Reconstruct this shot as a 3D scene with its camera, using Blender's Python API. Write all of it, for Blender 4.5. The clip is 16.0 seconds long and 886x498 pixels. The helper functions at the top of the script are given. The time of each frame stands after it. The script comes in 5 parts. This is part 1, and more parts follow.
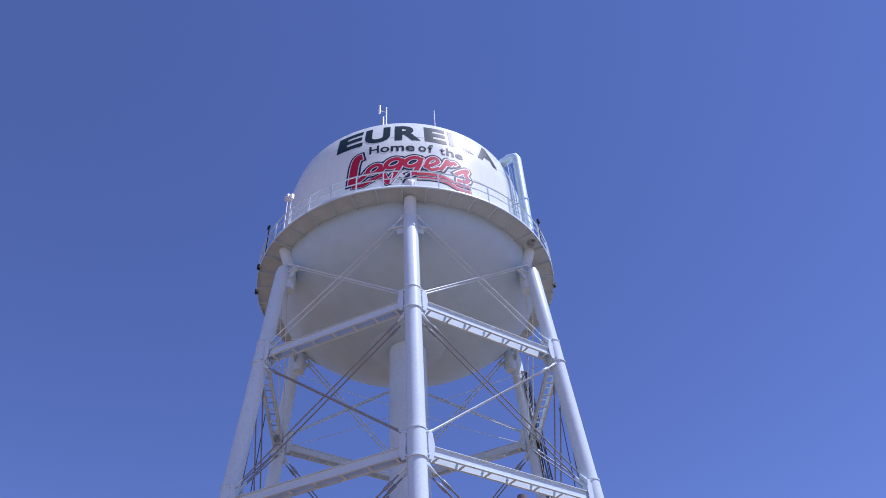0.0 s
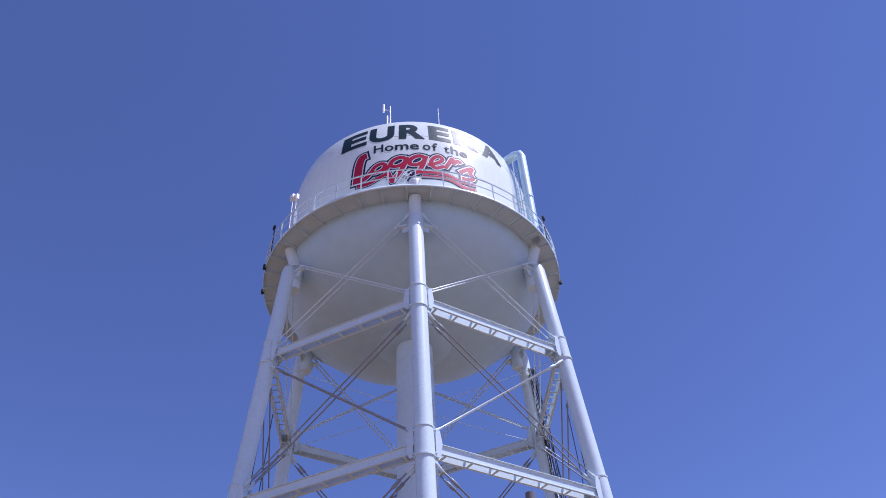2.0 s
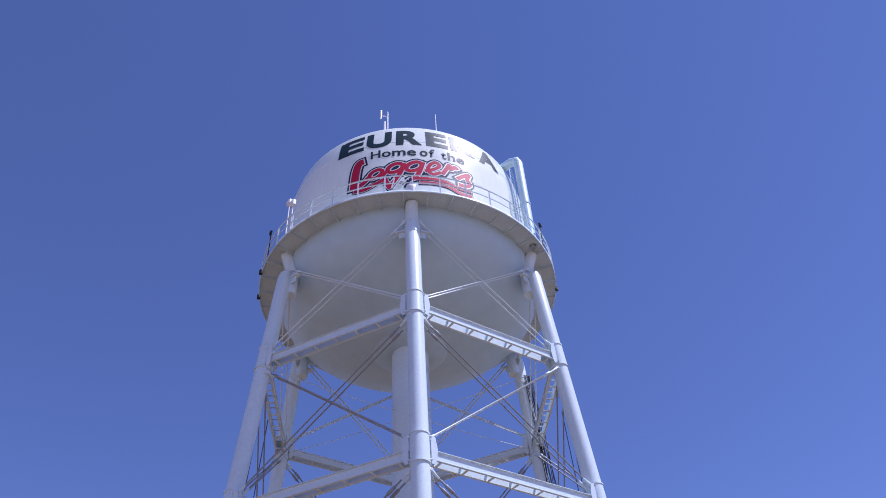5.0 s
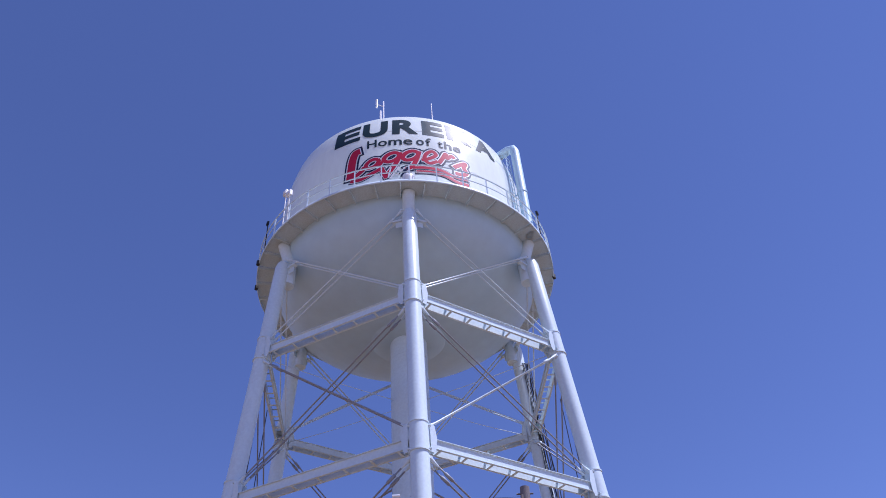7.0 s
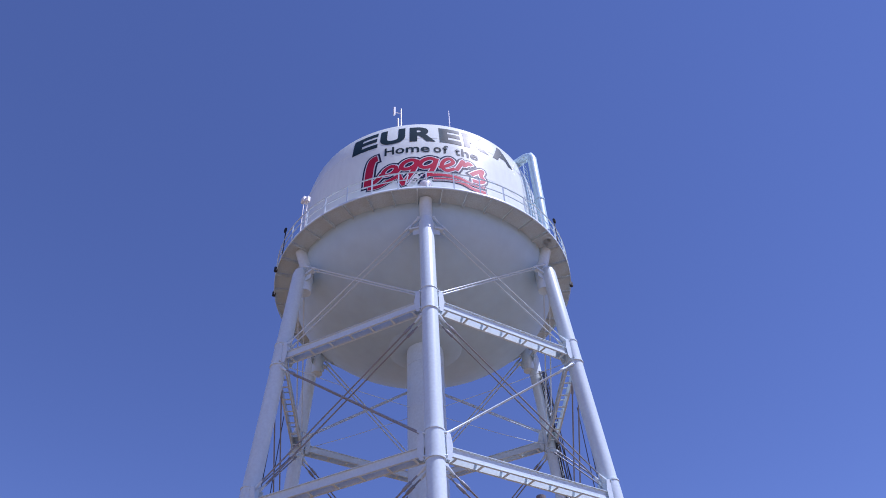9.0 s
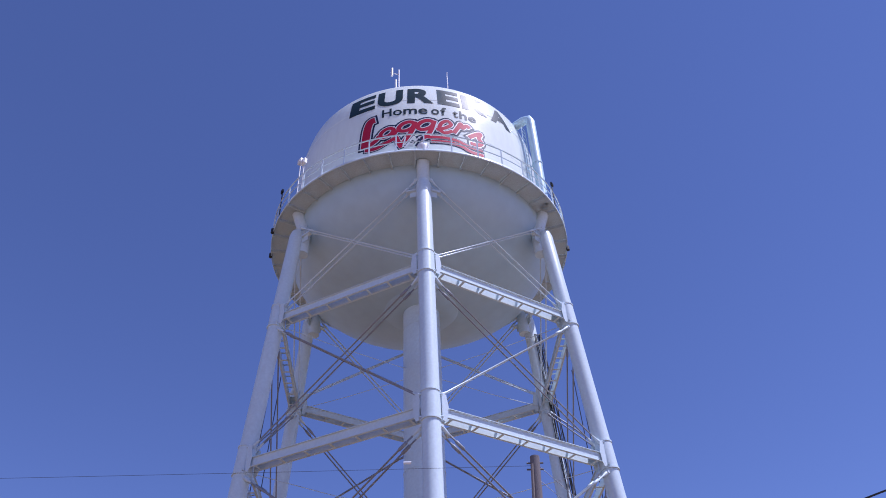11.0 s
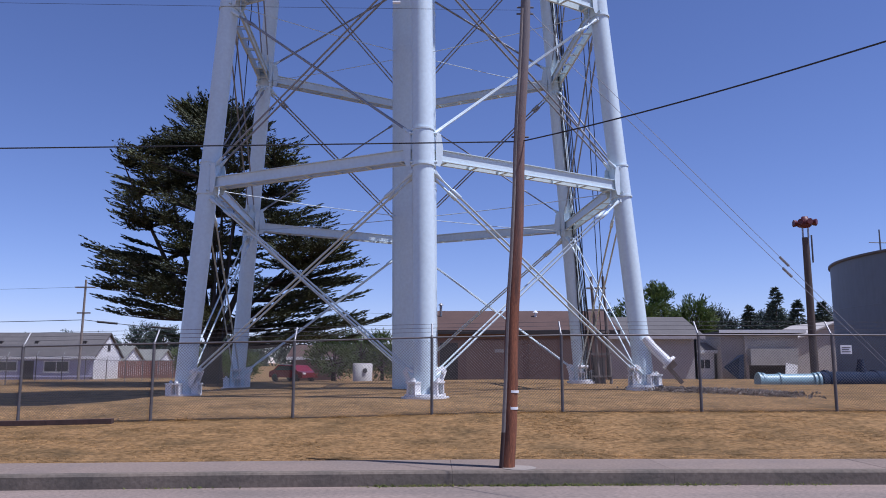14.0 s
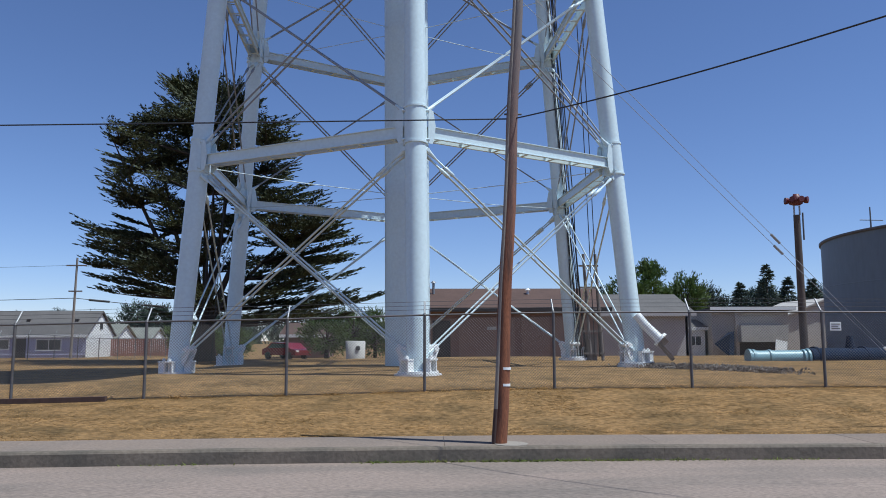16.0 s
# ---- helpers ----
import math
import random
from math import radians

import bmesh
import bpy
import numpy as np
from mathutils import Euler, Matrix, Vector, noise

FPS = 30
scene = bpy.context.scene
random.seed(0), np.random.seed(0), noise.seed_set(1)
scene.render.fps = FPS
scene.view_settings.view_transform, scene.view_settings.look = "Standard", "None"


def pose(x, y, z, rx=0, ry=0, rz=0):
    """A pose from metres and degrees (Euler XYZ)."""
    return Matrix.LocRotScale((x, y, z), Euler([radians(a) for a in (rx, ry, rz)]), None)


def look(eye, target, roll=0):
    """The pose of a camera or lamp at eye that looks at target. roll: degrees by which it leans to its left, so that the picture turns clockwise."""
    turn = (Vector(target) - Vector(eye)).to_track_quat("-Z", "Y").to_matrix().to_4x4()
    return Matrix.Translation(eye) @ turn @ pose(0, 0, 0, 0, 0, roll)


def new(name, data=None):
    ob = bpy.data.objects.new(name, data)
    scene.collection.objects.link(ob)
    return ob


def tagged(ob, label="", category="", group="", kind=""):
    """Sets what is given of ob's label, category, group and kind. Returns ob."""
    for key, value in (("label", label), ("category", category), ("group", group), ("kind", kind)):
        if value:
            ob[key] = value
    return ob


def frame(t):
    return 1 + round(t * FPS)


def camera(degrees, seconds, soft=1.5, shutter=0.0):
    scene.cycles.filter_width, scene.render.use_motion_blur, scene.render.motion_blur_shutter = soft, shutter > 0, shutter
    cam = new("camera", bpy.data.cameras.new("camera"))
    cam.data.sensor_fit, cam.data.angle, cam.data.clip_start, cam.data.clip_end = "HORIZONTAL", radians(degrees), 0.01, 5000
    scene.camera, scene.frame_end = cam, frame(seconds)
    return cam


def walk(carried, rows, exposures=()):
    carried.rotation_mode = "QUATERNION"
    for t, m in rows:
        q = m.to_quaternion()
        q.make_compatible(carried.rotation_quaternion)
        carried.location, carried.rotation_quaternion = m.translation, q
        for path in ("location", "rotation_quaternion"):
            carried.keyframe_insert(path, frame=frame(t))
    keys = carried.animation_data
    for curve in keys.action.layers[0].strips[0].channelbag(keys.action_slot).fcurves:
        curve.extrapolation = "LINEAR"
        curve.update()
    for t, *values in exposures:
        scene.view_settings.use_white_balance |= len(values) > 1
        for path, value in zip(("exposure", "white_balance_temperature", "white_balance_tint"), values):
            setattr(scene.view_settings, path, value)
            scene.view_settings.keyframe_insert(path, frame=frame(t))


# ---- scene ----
EYE = Vector((0, 0, 1.65))
cam = camera(59.37, 16.0, soft=0.95)


def aim(yaw, pitch, lean):
    """A standing camera turned left by yaw, up by pitch, leaning right."""
    a, b = radians(yaw), radians(pitch)
    way = Vector((-math.sin(a) * math.cos(b), math.cos(a) * math.cos(b), math.sin(b)))
    return look(EYE, EYE + way, -lean)


# seconds, yaw, pitch, lean
PATH = [
    (0, -2.10, 43.85, 2.98),
    (0.5, -3.22, 43.57, 3.01),
    (1, -3.27, 43.48, 3.80),
    (1.5, -2.89, 43.41, 3.58),
    (2, -1.54, 43.74, 3.20),
    (2.5, -1.95, 43.55, 2.89),
    (3, -3.18, 44.93, 3.70),
    (3.5, -3.79, 44.06, 3.78),
    (4, -1.95, 44.20, 3.36),
    (4.5, -1.56, 44.72, 3.25),
    (5, -1.93, 44.18, 3.15),
    (5.2, -1.76, 43.11, 2.72),
    (7.3, -1.97, 43.52, 4.11),
    (7.5, -1.40, 44.54, 3.91),
    (8, -1.56, 44.33, 3.38),
    (8.5, -1.26, 44.56, 3.18),
    (8.7, -0.84, 44.12, 2.82),
    (10.8, 0.18, 43.61, 1.83),
    (11, -0.62, 41.22, 2.10),
    (11.5, -0.52, 34.11, 1.25),
    (12, -0.49, 28.26, 0.09),
    (12.5, 0.15, 23.95, -0.30),
    (13, -0.78, 19.15, -0.26),
    (13.5, -1.47, 14.42, -0.41),
    (14, -0.81, 8.33, 0.01),
    (14.5, -1.23, 4.54, -0.20),
    (15, -1.54, 3.53, -0.06),
    (15.5, -1.90, 2.08, 0.03),
    (16, -1.36, 6.69, 0.14),
]
walk(cam, [(t, aim(*turn)) for t, *turn in PATH],
     exposures=[(0, 0.17, 5450, 27), (8.7, 0.16, 5450, 27), (11.5, 0.07, 5450, 27), (12.6, -0.01, 5420, 28), (13.05, -0.15, 5420, 30), (13.5, -0.15, 5460, 29), (14.0, -0.06, 5600, 19), (14.5, -0.08, 5720, 13), (15.2, -0.09, 5780, 6), (16, -0.04, 5730, 1)])

# ---- world and sun ----
SUN_EL, SUN_AZ = radians(63.5), radians(108.5)
world = bpy.data.worlds.new("sky")
scene.world = world
world.use_nodes = True
wn = world.node_tree
sky = wn.nodes.new("ShaderNodeTexSky")
sky.sky_type, sky.sun_disc = "NISHITA", False
sky.sun_elevation, sky.sun_rotation = SUN_EL, SUN_AZ
sky.air_density, sky.dust_density, sky.ozone_density = 0.85, 0.0, 5.0
sky.altitude = 500
wn.nodes["Background"].inputs[1].default_value = 0.108
clear = wn.nodes.new("ShaderNodeMix")
clear.data_type, clear.blend_type = "RGBA", "MULTIPLY"
clear.inputs["Factor"].default_value, clear.inputs["B"].default_value = 1.0, (1.14, 0.98, 1.07, 1)
wn.links.new(sky.outputs[0], clear.inputs["A"])
wn.links.new(clear.outputs["Result"], wn.nodes["Background"].inputs[0])

sun_data = bpy.data.lights.new("sun", "SUN")
sun_data.energy, sun_data.angle, sun_data.color = 5.0, radians(0.53), (1.0, 0.95, 0.88)
sun = new("sun", sun_data)
SUN_WAY = Vector((math.cos(SUN_EL) * math.sin(SUN_AZ), math.cos(SUN_EL) * math.cos(SUN_AZ), math.sin(SUN_EL)))
sun.matrix_world = look(SUN_WAY * 120, (0, 0, 0))


# ---- materials ----
def mat(name, color, rough=0.6, metal=0.0, vary=0.15, scale=3.0, fine=40.0, bump=0.1, tint=None, pieces=False, stretch=(1, 1, 1), spread=0.0):
    """A surface with two scales of colour variation and a fine relief. tint: the colour that the large patches lean to."""
    m = bpy.data.materials.new(name)
    m.use_nodes = True
    nt = m.node_tree
    b = nt.nodes["Principled BSDF"]
    b.inputs["Roughness"].default_value, b.inputs["Metallic"].default_value = rough, metal
    co = nt.nodes.new("ShaderNodeTexCoord")
    mp = nt.nodes.new("ShaderNodeMapping")
    mp.inputs["Scale"].default_value = stretch
    nt.links.new(co.outputs["Object"], mp.inputs[0])

    def noise_at(s, detail):
        n = nt.nodes.new("ShaderNodeTexNoise")
        n.inputs["Scale"].default_value, n.inputs["Detail"].default_value = s, detail
        nt.links.new(mp.outputs[0], n.inputs["Vector"])
        return n
    big, small = noise_at(scale, 6), noise_at(fine, 4)
    other = tint or tuple(c * 0.62 for c in color)
    mix = nt.nodes.new("ShaderNodeMix")
    mix.data_type = "RGBA"
    mix.inputs["A"].default_value, mix.inputs["B"].default_value = (*color, 1), (*other, 1)
    ramp = nt.nodes.new("ShaderNodeMapRange")
    ramp.inputs["From Min"].default_value, ramp.inputs["From Max"].default_value = 0.42, 0.72
    ramp.inputs["To Max"].default_value = min(1.0, vary * 3)
    nt.links.new(big.outputs["Fac"], ramp.inputs["Value"])
    nt.links.new(ramp.outputs["Result"], mix.inputs["Factor"])
    hsv = nt.nodes.new("ShaderNodeHueSaturation")
    val = nt.nodes.new("ShaderNodeMapRange")
    val.inputs["From Min"].default_value, val.inputs["From Max"].default_value = 0.3, 0.7
    val.inputs["To Min"].default_value, val.inputs["To Max"].default_value = 1 - vary, 1 + vary * 0.6
    nt.links.new(small.outputs["Fac"], val.inputs["Value"])
    last = val.outputs["Result"]
    if pieces or spread:
        info = nt.nodes.new("ShaderNodeObjectInfo") if pieces else nt.nodes.new("ShaderNodeNewGeometry")
        rnd = nt.nodes.new("ShaderNodeMapRange")
        s = spread or 0.15
        rnd.inputs["To Min"].default_value, rnd.inputs["To Max"].default_value = 1 - s, 1 + s
        nt.links.new(info.outputs["Random" if pieces else "Random Per Island"], rnd.inputs["Value"])
        mul = nt.nodes.new("ShaderNodeMath")
        mul.operation = "MULTIPLY"
        nt.links.new(last, mul.inputs[0])
        nt.links.new(rnd.outputs["Result"], mul.inputs[1])
        last = mul.outputs[0]
    nt.links.new(last, hsv.inputs["Value"])
    nt.links.new(mix.outputs["Result"], hsv.inputs["Color"])
    nt.links.new(hsv.outputs["Color"], b.inputs["Base Color"])
    if bump:
        bp = nt.nodes.new("ShaderNodeBump")
        bp.inputs["Strength"].default_value, bp.inputs["Distance"].default_value = bump, 0.02
        nt.links.new(small.outputs["Fac"], bp.inputs["Height"])
        nt.links.new(bp.outputs[0], b.inputs["Normal"])
    return m


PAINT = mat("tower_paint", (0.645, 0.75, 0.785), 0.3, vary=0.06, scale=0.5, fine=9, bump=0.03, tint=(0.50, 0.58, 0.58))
SHELL = mat("tank_paint", (0.82, 0.89, 0.81), 0.22, vary=0.04, scale=0.35, fine=4, bump=0.02, tint=(0.74, 0.79, 0.71), stretch=(1, 1, 0.25))
# tank white darkened and blued: the underside's shade is in the colour
SHADED_BOWL = mat("shaded_bowl_paint", (0.46, 0.60, 0.67), 0.5, vary=0.05, scale=0.35, fine=1.5, bump=0.0, tint=(0.47, 0.55, 0.59))
DECK = mat("deck_paint", (0.52, 0.61, 0.63), 0.6, vary=0.12, scale=1.5, fine=20, bump=0.05, tint=(0.45, 0.45, 0.40))
STEEL_BLUE = mat("pipe_paint", (0.25, 0.40, 0.45), 0.4, vary=0.06, scale=1, fine=12, bump=0.03)
PALE_PIPE = mat("overflow_paint", (0.52, 0.70, 0.80), 0.35, vary=0.05, scale=1, fine=10, bump=0.03)
# darkened copy of the tower paint; the rods' shade is in the colour
SHADED_ROD = mat("shaded_rod_paint", (0.28, 0.295, 0.325), 0.4, vary=0.15, scale=2, fine=15, bump=0.05, tint=(0.24, 0.25, 0.27))
MESH_WIRE = mat("zinc_wire", (0.13, 0.12, 0.115), 0.6, 0.3, vary=0.15, scale=5, fine=60)
DARK_MOULDING = mat("stained_moulding", (0.085, 0.05, 0.042), 0.9, vary=0.25, scale=2.5, fine=30, bump=0.3, stretch=(5, 5, 0.5))
DULL_PATCH = mat("dull_concrete", (0.30, 0.26, 0.22), 0.9, vary=0.2, scale=3, fine=25, bump=0.2)
SIREN_WOOD = mat("dark_pole_wood", (0.11, 0.085, 0.075), 0.9, vary=0.3, scale=2.5, fine=30, bump=0.4, stretch=(5, 5, 0.5))
GALV = mat("galvanised_steel", (0.34, 0.34, 0.35), 0.5, 0.6, vary=0.15, scale=5, fine=60)
GALV_DARK = mat("weathered_steel", (0.16, 0.15, 0.15), 0.6, 0.5, vary=0.2, scale=5, fine=60)
BLACK = mat("black_cable", (0.02, 0.02, 0.022), 0.6, vary=0.2)
INK = mat("dark_green_letter_paint", (0.018, 0.04, 0.05), 0.46, vary=0.1, scale=1, fine=6, bump=0.02)
RED = mat("red_letter_paint", (0.50, 0.02, 0.06), 0.45, vary=0.08, scale=1, fine=6, bump=0.02)
NAVY = mat("navy_outline_paint", (0.02, 0.03, 0.07), 0.36, vary=0.1)
WHITE = mat("white_paint", (0.80, 0.80, 0.79), 0.34, vary=0.04, scale=1, fine=8, bump=0.02)
ASPHALT = mat("asphalt", (0.29, 0.222, 0.183), 0.9, vary=0.4, scale=0.9, fine=55, bump=0.5, tint=(0.185, 0.152, 0.128), stretch=(0.3, 1, 1))
PATCH = mat("crack_tar", (0.085, 0.075, 0.07), 0.8, vary=0.2)
CONCRETE = mat("concrete", (0.242, 0.19, 0.156), 0.9, vary=0.18, scale=0.8, fine=25, bump=0.2, tint=(0.17, 0.145, 0.13), pieces=True, spread=0.06)
KERB = mat("kerb_concrete", (0.205, 0.168, 0.134), 0.92, vary=0.2, scale=1.2, fine=18, bump=0.3, tint=(0.09, 0.085, 0.075), pieces=True, spread=0.1)
PALE_CONCRETE = mat("pale_concrete", (0.50, 0.48, 0.45), 0.9, vary=0.15, scale=2, fine=20, bump=0.15)
SOIL = mat("dry_lawn", (0.28, 0.170, 0.075), 0.95, vary=0.5, scale=1.1, fine=9, bump=0.9, tint=(0.135, 0.088, 0.04))
STRAW = mat("dry_grass", (0.46, 0.285, 0.12), 0.85, vary=0.5, scale=2.2, fine=7, bump=0, tint=(0.18, 0.11, 0.045), spread=0.55)
for letter_mat in (INK, RED, NAVY):
    letter_mat.node_tree.nodes["Principled BSDF"].inputs["Specular IOR Level"].default_value = 0.11
for ground_mat in (SOIL, STRAW, CONCRETE, KERB):  # dry, matt surfaces
    ground_mat.node_tree.nodes["Principled BSDF"].inputs["Specular IOR Level"].default_value = 0.1
GREEN_GRASS = mat("green_weed", (0.16, 0.20, 0.05), 0.8, vary=0.2, scale=2, fine=8, bump=0, tint=(0.25, 0.22, 0.07), spread=0.3)
GRAVEL = mat("gravel", (0.23, 0.19, 0.155), 0.9, vary=0.2, scale=2, fine=12, bump=0.2, spread=0.4)
POLE_WOOD = mat("pole_wood", (0.25, 0.088, 0.04), 0.8, vary=0.45, scale=2.5, fine=30, bump=0.4, tint=(0.075, 0.03, 0.02), stretch=(6, 6, 0.5))
GREY_WOOD = mat("grey_wood", (0.22, 0.19, 0.17), 0.9, vary=0.3, scale=2.5, fine=30, bump=0.4, tint=(0.12, 0.10, 0.09), stretch=(5, 5, 0.5))
MOULDING = mat("moulding_wood", (0.27, 0.23, 0.20), 0.9, vary=0.25, scale=2.5, fine=30, bump=0.3, stretch=(5, 5, 0.5))
BARK = mat("bark", (0.075, 0.06, 0.05), 0.95, vary=0.3, scale=1, fine=12, bump=0.5, stretch=(3, 3, 0.6))
CYPRESS = mat("cypress_leaf", (0.046, 0.056, 0.028), 0.75, vary=0.3, scale=0.35, fine=3, bump=0, tint=(0.09, 0.10, 0.034), spread=0.5)
# lightened green: the haze of distance is put into this colour
HAZY_CONIFER = mat("hazy_conifer_leaf", (0.07, 0.098, 0.072), 0.75, vary=0.3, scale=0.4, fine=3, bump=0, spread=0.45)
LEAF = mat("broad_leaf", (0.075, 0.12, 0.03), 0.7, vary=0.3, scale=0.5, fine=3, bump=0, tint=(0.12, 0.15, 0.04), spread=0.45)
BROWN_WALL = mat("brown_wall", (0.22, 0.135, 0.105), 0.85, vary=0.08, scale=0.6, fine=12, bump=0.1)
BROWN_DOOR = mat("brown_door", (0.25, 0.16, 0.125), 0.7, vary=0.06, scale=0.6, fine=12, bump=0.05)
BROWN_ROOF = mat("brown_shingle", (0.10, 0.058, 0.046), 0.9, vary=0.15, scale=0.8, fine=9, bump=0.3)
GREY_ROOF = mat("grey_shingle", (0.13, 0.12, 0.115), 0.9, vary=0.15, scale=0.8, fine=9, bump=0.3)
GREEN_ROOF = mat("greenish_shingle", (0.22, 0.22, 0.19), 0.9, vary=0.15, scale=0.8, fine=9, bump=0.3)
GREY_WALL = mat("grey_block_wall", (0.47, 0.45, 0.46), 0.85, vary=0.08, scale=0.6, fine=10, bump=0.1)
TAN_WALL = mat("tan_wall", (0.50, 0.46, 0.42), 0.85, vary=0.08, scale=0.6, fine=10, bump=0.1)
LILAC_WALL = mat("lilac_siding", (0.46, 0.45, 0.60), 0.7, vary=0.05, scale=0.8, fine=10, bump=0.05)
RED_FENCE = mat("red_fence_wood", (0.30, 0.135, 0.105), 0.85, vary=0.15, scale=1, fine=10, bump=0.1, pieces=True)
TANK_GREY = mat("storage_tank_paint", (0.165, 0.20, 0.245), 0.55, vary=0.08, scale=0.25, fine=5, bump=0.03, tint=(0.10, 0.13, 0.16), stretch=(1, 1, 0.3))
# dark trim, also the painted shade in the bay and the ring's hole
DARK = mat("dark_trim_and_shade", (0.035, 0.03, 0.03), 0.6, vary=0.15)
# tarpaulin blue, also the pipe's blue darkened for shade
TARP_AND_SHADED_PIPE = mat("blue_tarp_and_shaded_pipe", (0.014, 0.027, 0.06), 0.85, vary=0.2, scale=2, fine=8, bump=0.2)
RUST = mat("rusty_flap", (0.24, 0.18, 0.13), 0.8, vary=0.3, scale=4, fine=20, bump=0.2)
SIREN = mat("siren_red", (0.13, 0.025, 0.03), 0.5, vary=0.15, scale=3, fine=15)
# red darkened to hold the tree shade that the car stands in
SHADED_CAR_RED = mat("shaded_car_red", (0.17, 0.012, 0.025), 0.25, vary=0.05, bump=0)
GLASS = mat("window_glass", (0.05, 0.06, 0.07), 0.08, vary=0.1, bump=0)


def let_through(m, share):
    """Thin blades pass part of the daylight."""
    nt = m.node_tree
    b = nt.nodes["Principled BSDF"]
    thin = nt.nodes.new("ShaderNodeBsdfTranslucent")
    nt.links.new(b.inputs["Base Color"].links[0].from_socket, thin.inputs["Color"])
    both = nt.nodes.new("ShaderNodeMixShader")
    both.inputs["Fac"].default_value = share
    nt.links.new(b.outputs[0], both.inputs[1])
    nt.links.new(thin.outputs[0], both.inputs[2])
    nt.links.new(both.outputs[0], nt.nodes["Material Output"].inputs["Surface"])


def weather_up(m, grey, z0, z1):
    """Old timber bleaches to grey towards its top."""
    nt = m.node_tree
    b = nt.nodes["Principled BSDF"]
    old = b.inputs["Base Color"].links[0].from_socket
    co, sep, ramp, mix = (nt.nodes.new(k) for k in ("ShaderNodeTexCoord", "ShaderNodeSeparateXYZ", "ShaderNodeMapRange", "ShaderNodeMix"))
    nt.links.new(co.outputs["Object"], sep.inputs[0])
    nt.links.new(sep.outputs["Z"], ramp.inputs["Value"])
    ramp.inputs["From Min"].default_value, ramp.inputs["From Max"].default_value, ramp.inputs["To Max"].default_value = z0, z1, 0.92
    mix.data_type = "RGBA"
    mix.inputs["B"].default_value = (*grey, 1)
    nt.links.new(ramp.outputs["Result"], mix.inputs["Factor"])
    nt.links.new(old, mix.inputs["A"])
    nt.links.new(mix.outputs["Result"], b.inputs["Base Color"])


weather_up(POLE_WOOD, (0.165, 0.15, 0.15), 2.6, 6.6)
TARP_AND_SHADED_PIPE.node_tree.nodes["Principled BSDF"].inputs["Specular IOR Level"].default_value = 0.12
let_through(STRAW, 0.5)
let_through(GREEN_GRASS, 0.45)
let_through(LEAF, 0.3)

# ---- mesh making ----
class Solid:
    """Vertices and faces of one part, gathered shape by shape."""

    def __init__(self):
        self.v, self.f, self.s = [], [], []

    def add(self, verts, faces, smooth=False):
        n = len(self.v)
        self.v += [tuple(a) for a in verts]
        self.f += [tuple(i + n for i in f) for f in faces]
        self.s += [smooth] * len(faces)
        return self

    def box(self, lo, hi, m=None):
        (a, b, c), (d, e, f) = lo, hi
        vs = [Vector(q) for q in ((a, b, c), (d, b, c), (d, e, c), (a, e, c), (a, b, f), (d, b, f), (d, e, f), (a, e, f))]
        if m is not None:
            vs = [m @ q for q in vs]
        return self.add(vs, [(3, 2, 1, 0), (4, 5, 6, 7), (0, 1, 5, 4), (1, 2, 6, 5), (2, 3, 7, 6), (3, 0, 4, 7)])

    def tube(self, pts, radii, n=10, caps=True):
        pts = [Vector(q) for q in pts]
        if not isinstance(radii, (list, tuple)):
            radii = [radii] * len(pts)
        vs, fs = [], []
        ref = None
        for i, q in enumerate(pts):
            d = (pts[min(i + 1, len(pts) - 1)] - pts[max(i - 1, 0)]).normalized()
            if ref is None:
                ref = d.orthogonal().normalized()
            ref = (ref - d * ref.dot(d)).normalized()
            side = d.cross(ref)
            for k in range(n):
                a = 2 * math.pi * k / n
                vs.append(q + (ref * math.cos(a) + side * math.sin(a)) * radii[i])
        for i in range(len(pts) - 1):
            for k in range(n):
                a, b = i * n + k, i * n + (k + 1) % n
                fs.append((a, b, b + n, a + n))
        self.add(vs, fs, n > 4)
        if caps:
            self.add(vs[:n], [tuple(reversed(range(n)))])
            self.add(vs[-n:], [tuple(range(n))])
        return self

    def lathe(self, profile, centre, n=64, a0=0.0, a1=2 * math.pi, smooth=True):
        """Turns (radius, z) points about an upright axis."""
        closed = abs(a1 - a0 - 2 * math.pi) < 1e-6
        m = n if closed else n + 1
        vs = [(centre[0] + r * math.sin(a0 + (a1 - a0) * k / n), centre[1] - r * math.cos(a0 + (a1 - a0) * k / n), z)
              for r, z in profile for k in range(m)]
        fs = [(i * m + k, i * m + (k + 1) % m, (i + 1) * m + (k + 1) % m, (i + 1) * m + k)
              for i in range(len(profile) - 1) for k in range(n)]
        return self.add(vs, fs, smooth)

    def mesh(self, name, material):
        me = bpy.data.meshes.new(name)
        me.from_pydata(self.v, [], self.f)
        me.polygons.foreach_set("use_smooth", self.s)
        me.materials.append(material)
        me.update()
        return me


def thing(name, at, label, category, group="", kind=""):
    ob = new(name)
    ob.location = at
    ob.empty_display_size = 0.3
    return tagged(ob, label, category, group, kind)


def part(name, solid, material, parent, label="", m=None):
    """One mesh object under a thing or a part; its mesh is in world places, or moved by m."""
    me = solid if isinstance(solid, bpy.types.Mesh) else solid.mesh(name, material)
    ob = new(name, me)
    ob.parent = parent
    ob.matrix_parent_inverse = parent.matrix_basis.inverted() if parent.type == "EMPTY" else Matrix()
    if m is not None:
        ob.matrix_basis = m
    return tagged(ob, label)


def single(name, solid, material, label, category, group="", kind=""):
    return tagged(new(name, solid.mesh(name, material)), label, category, group, kind)


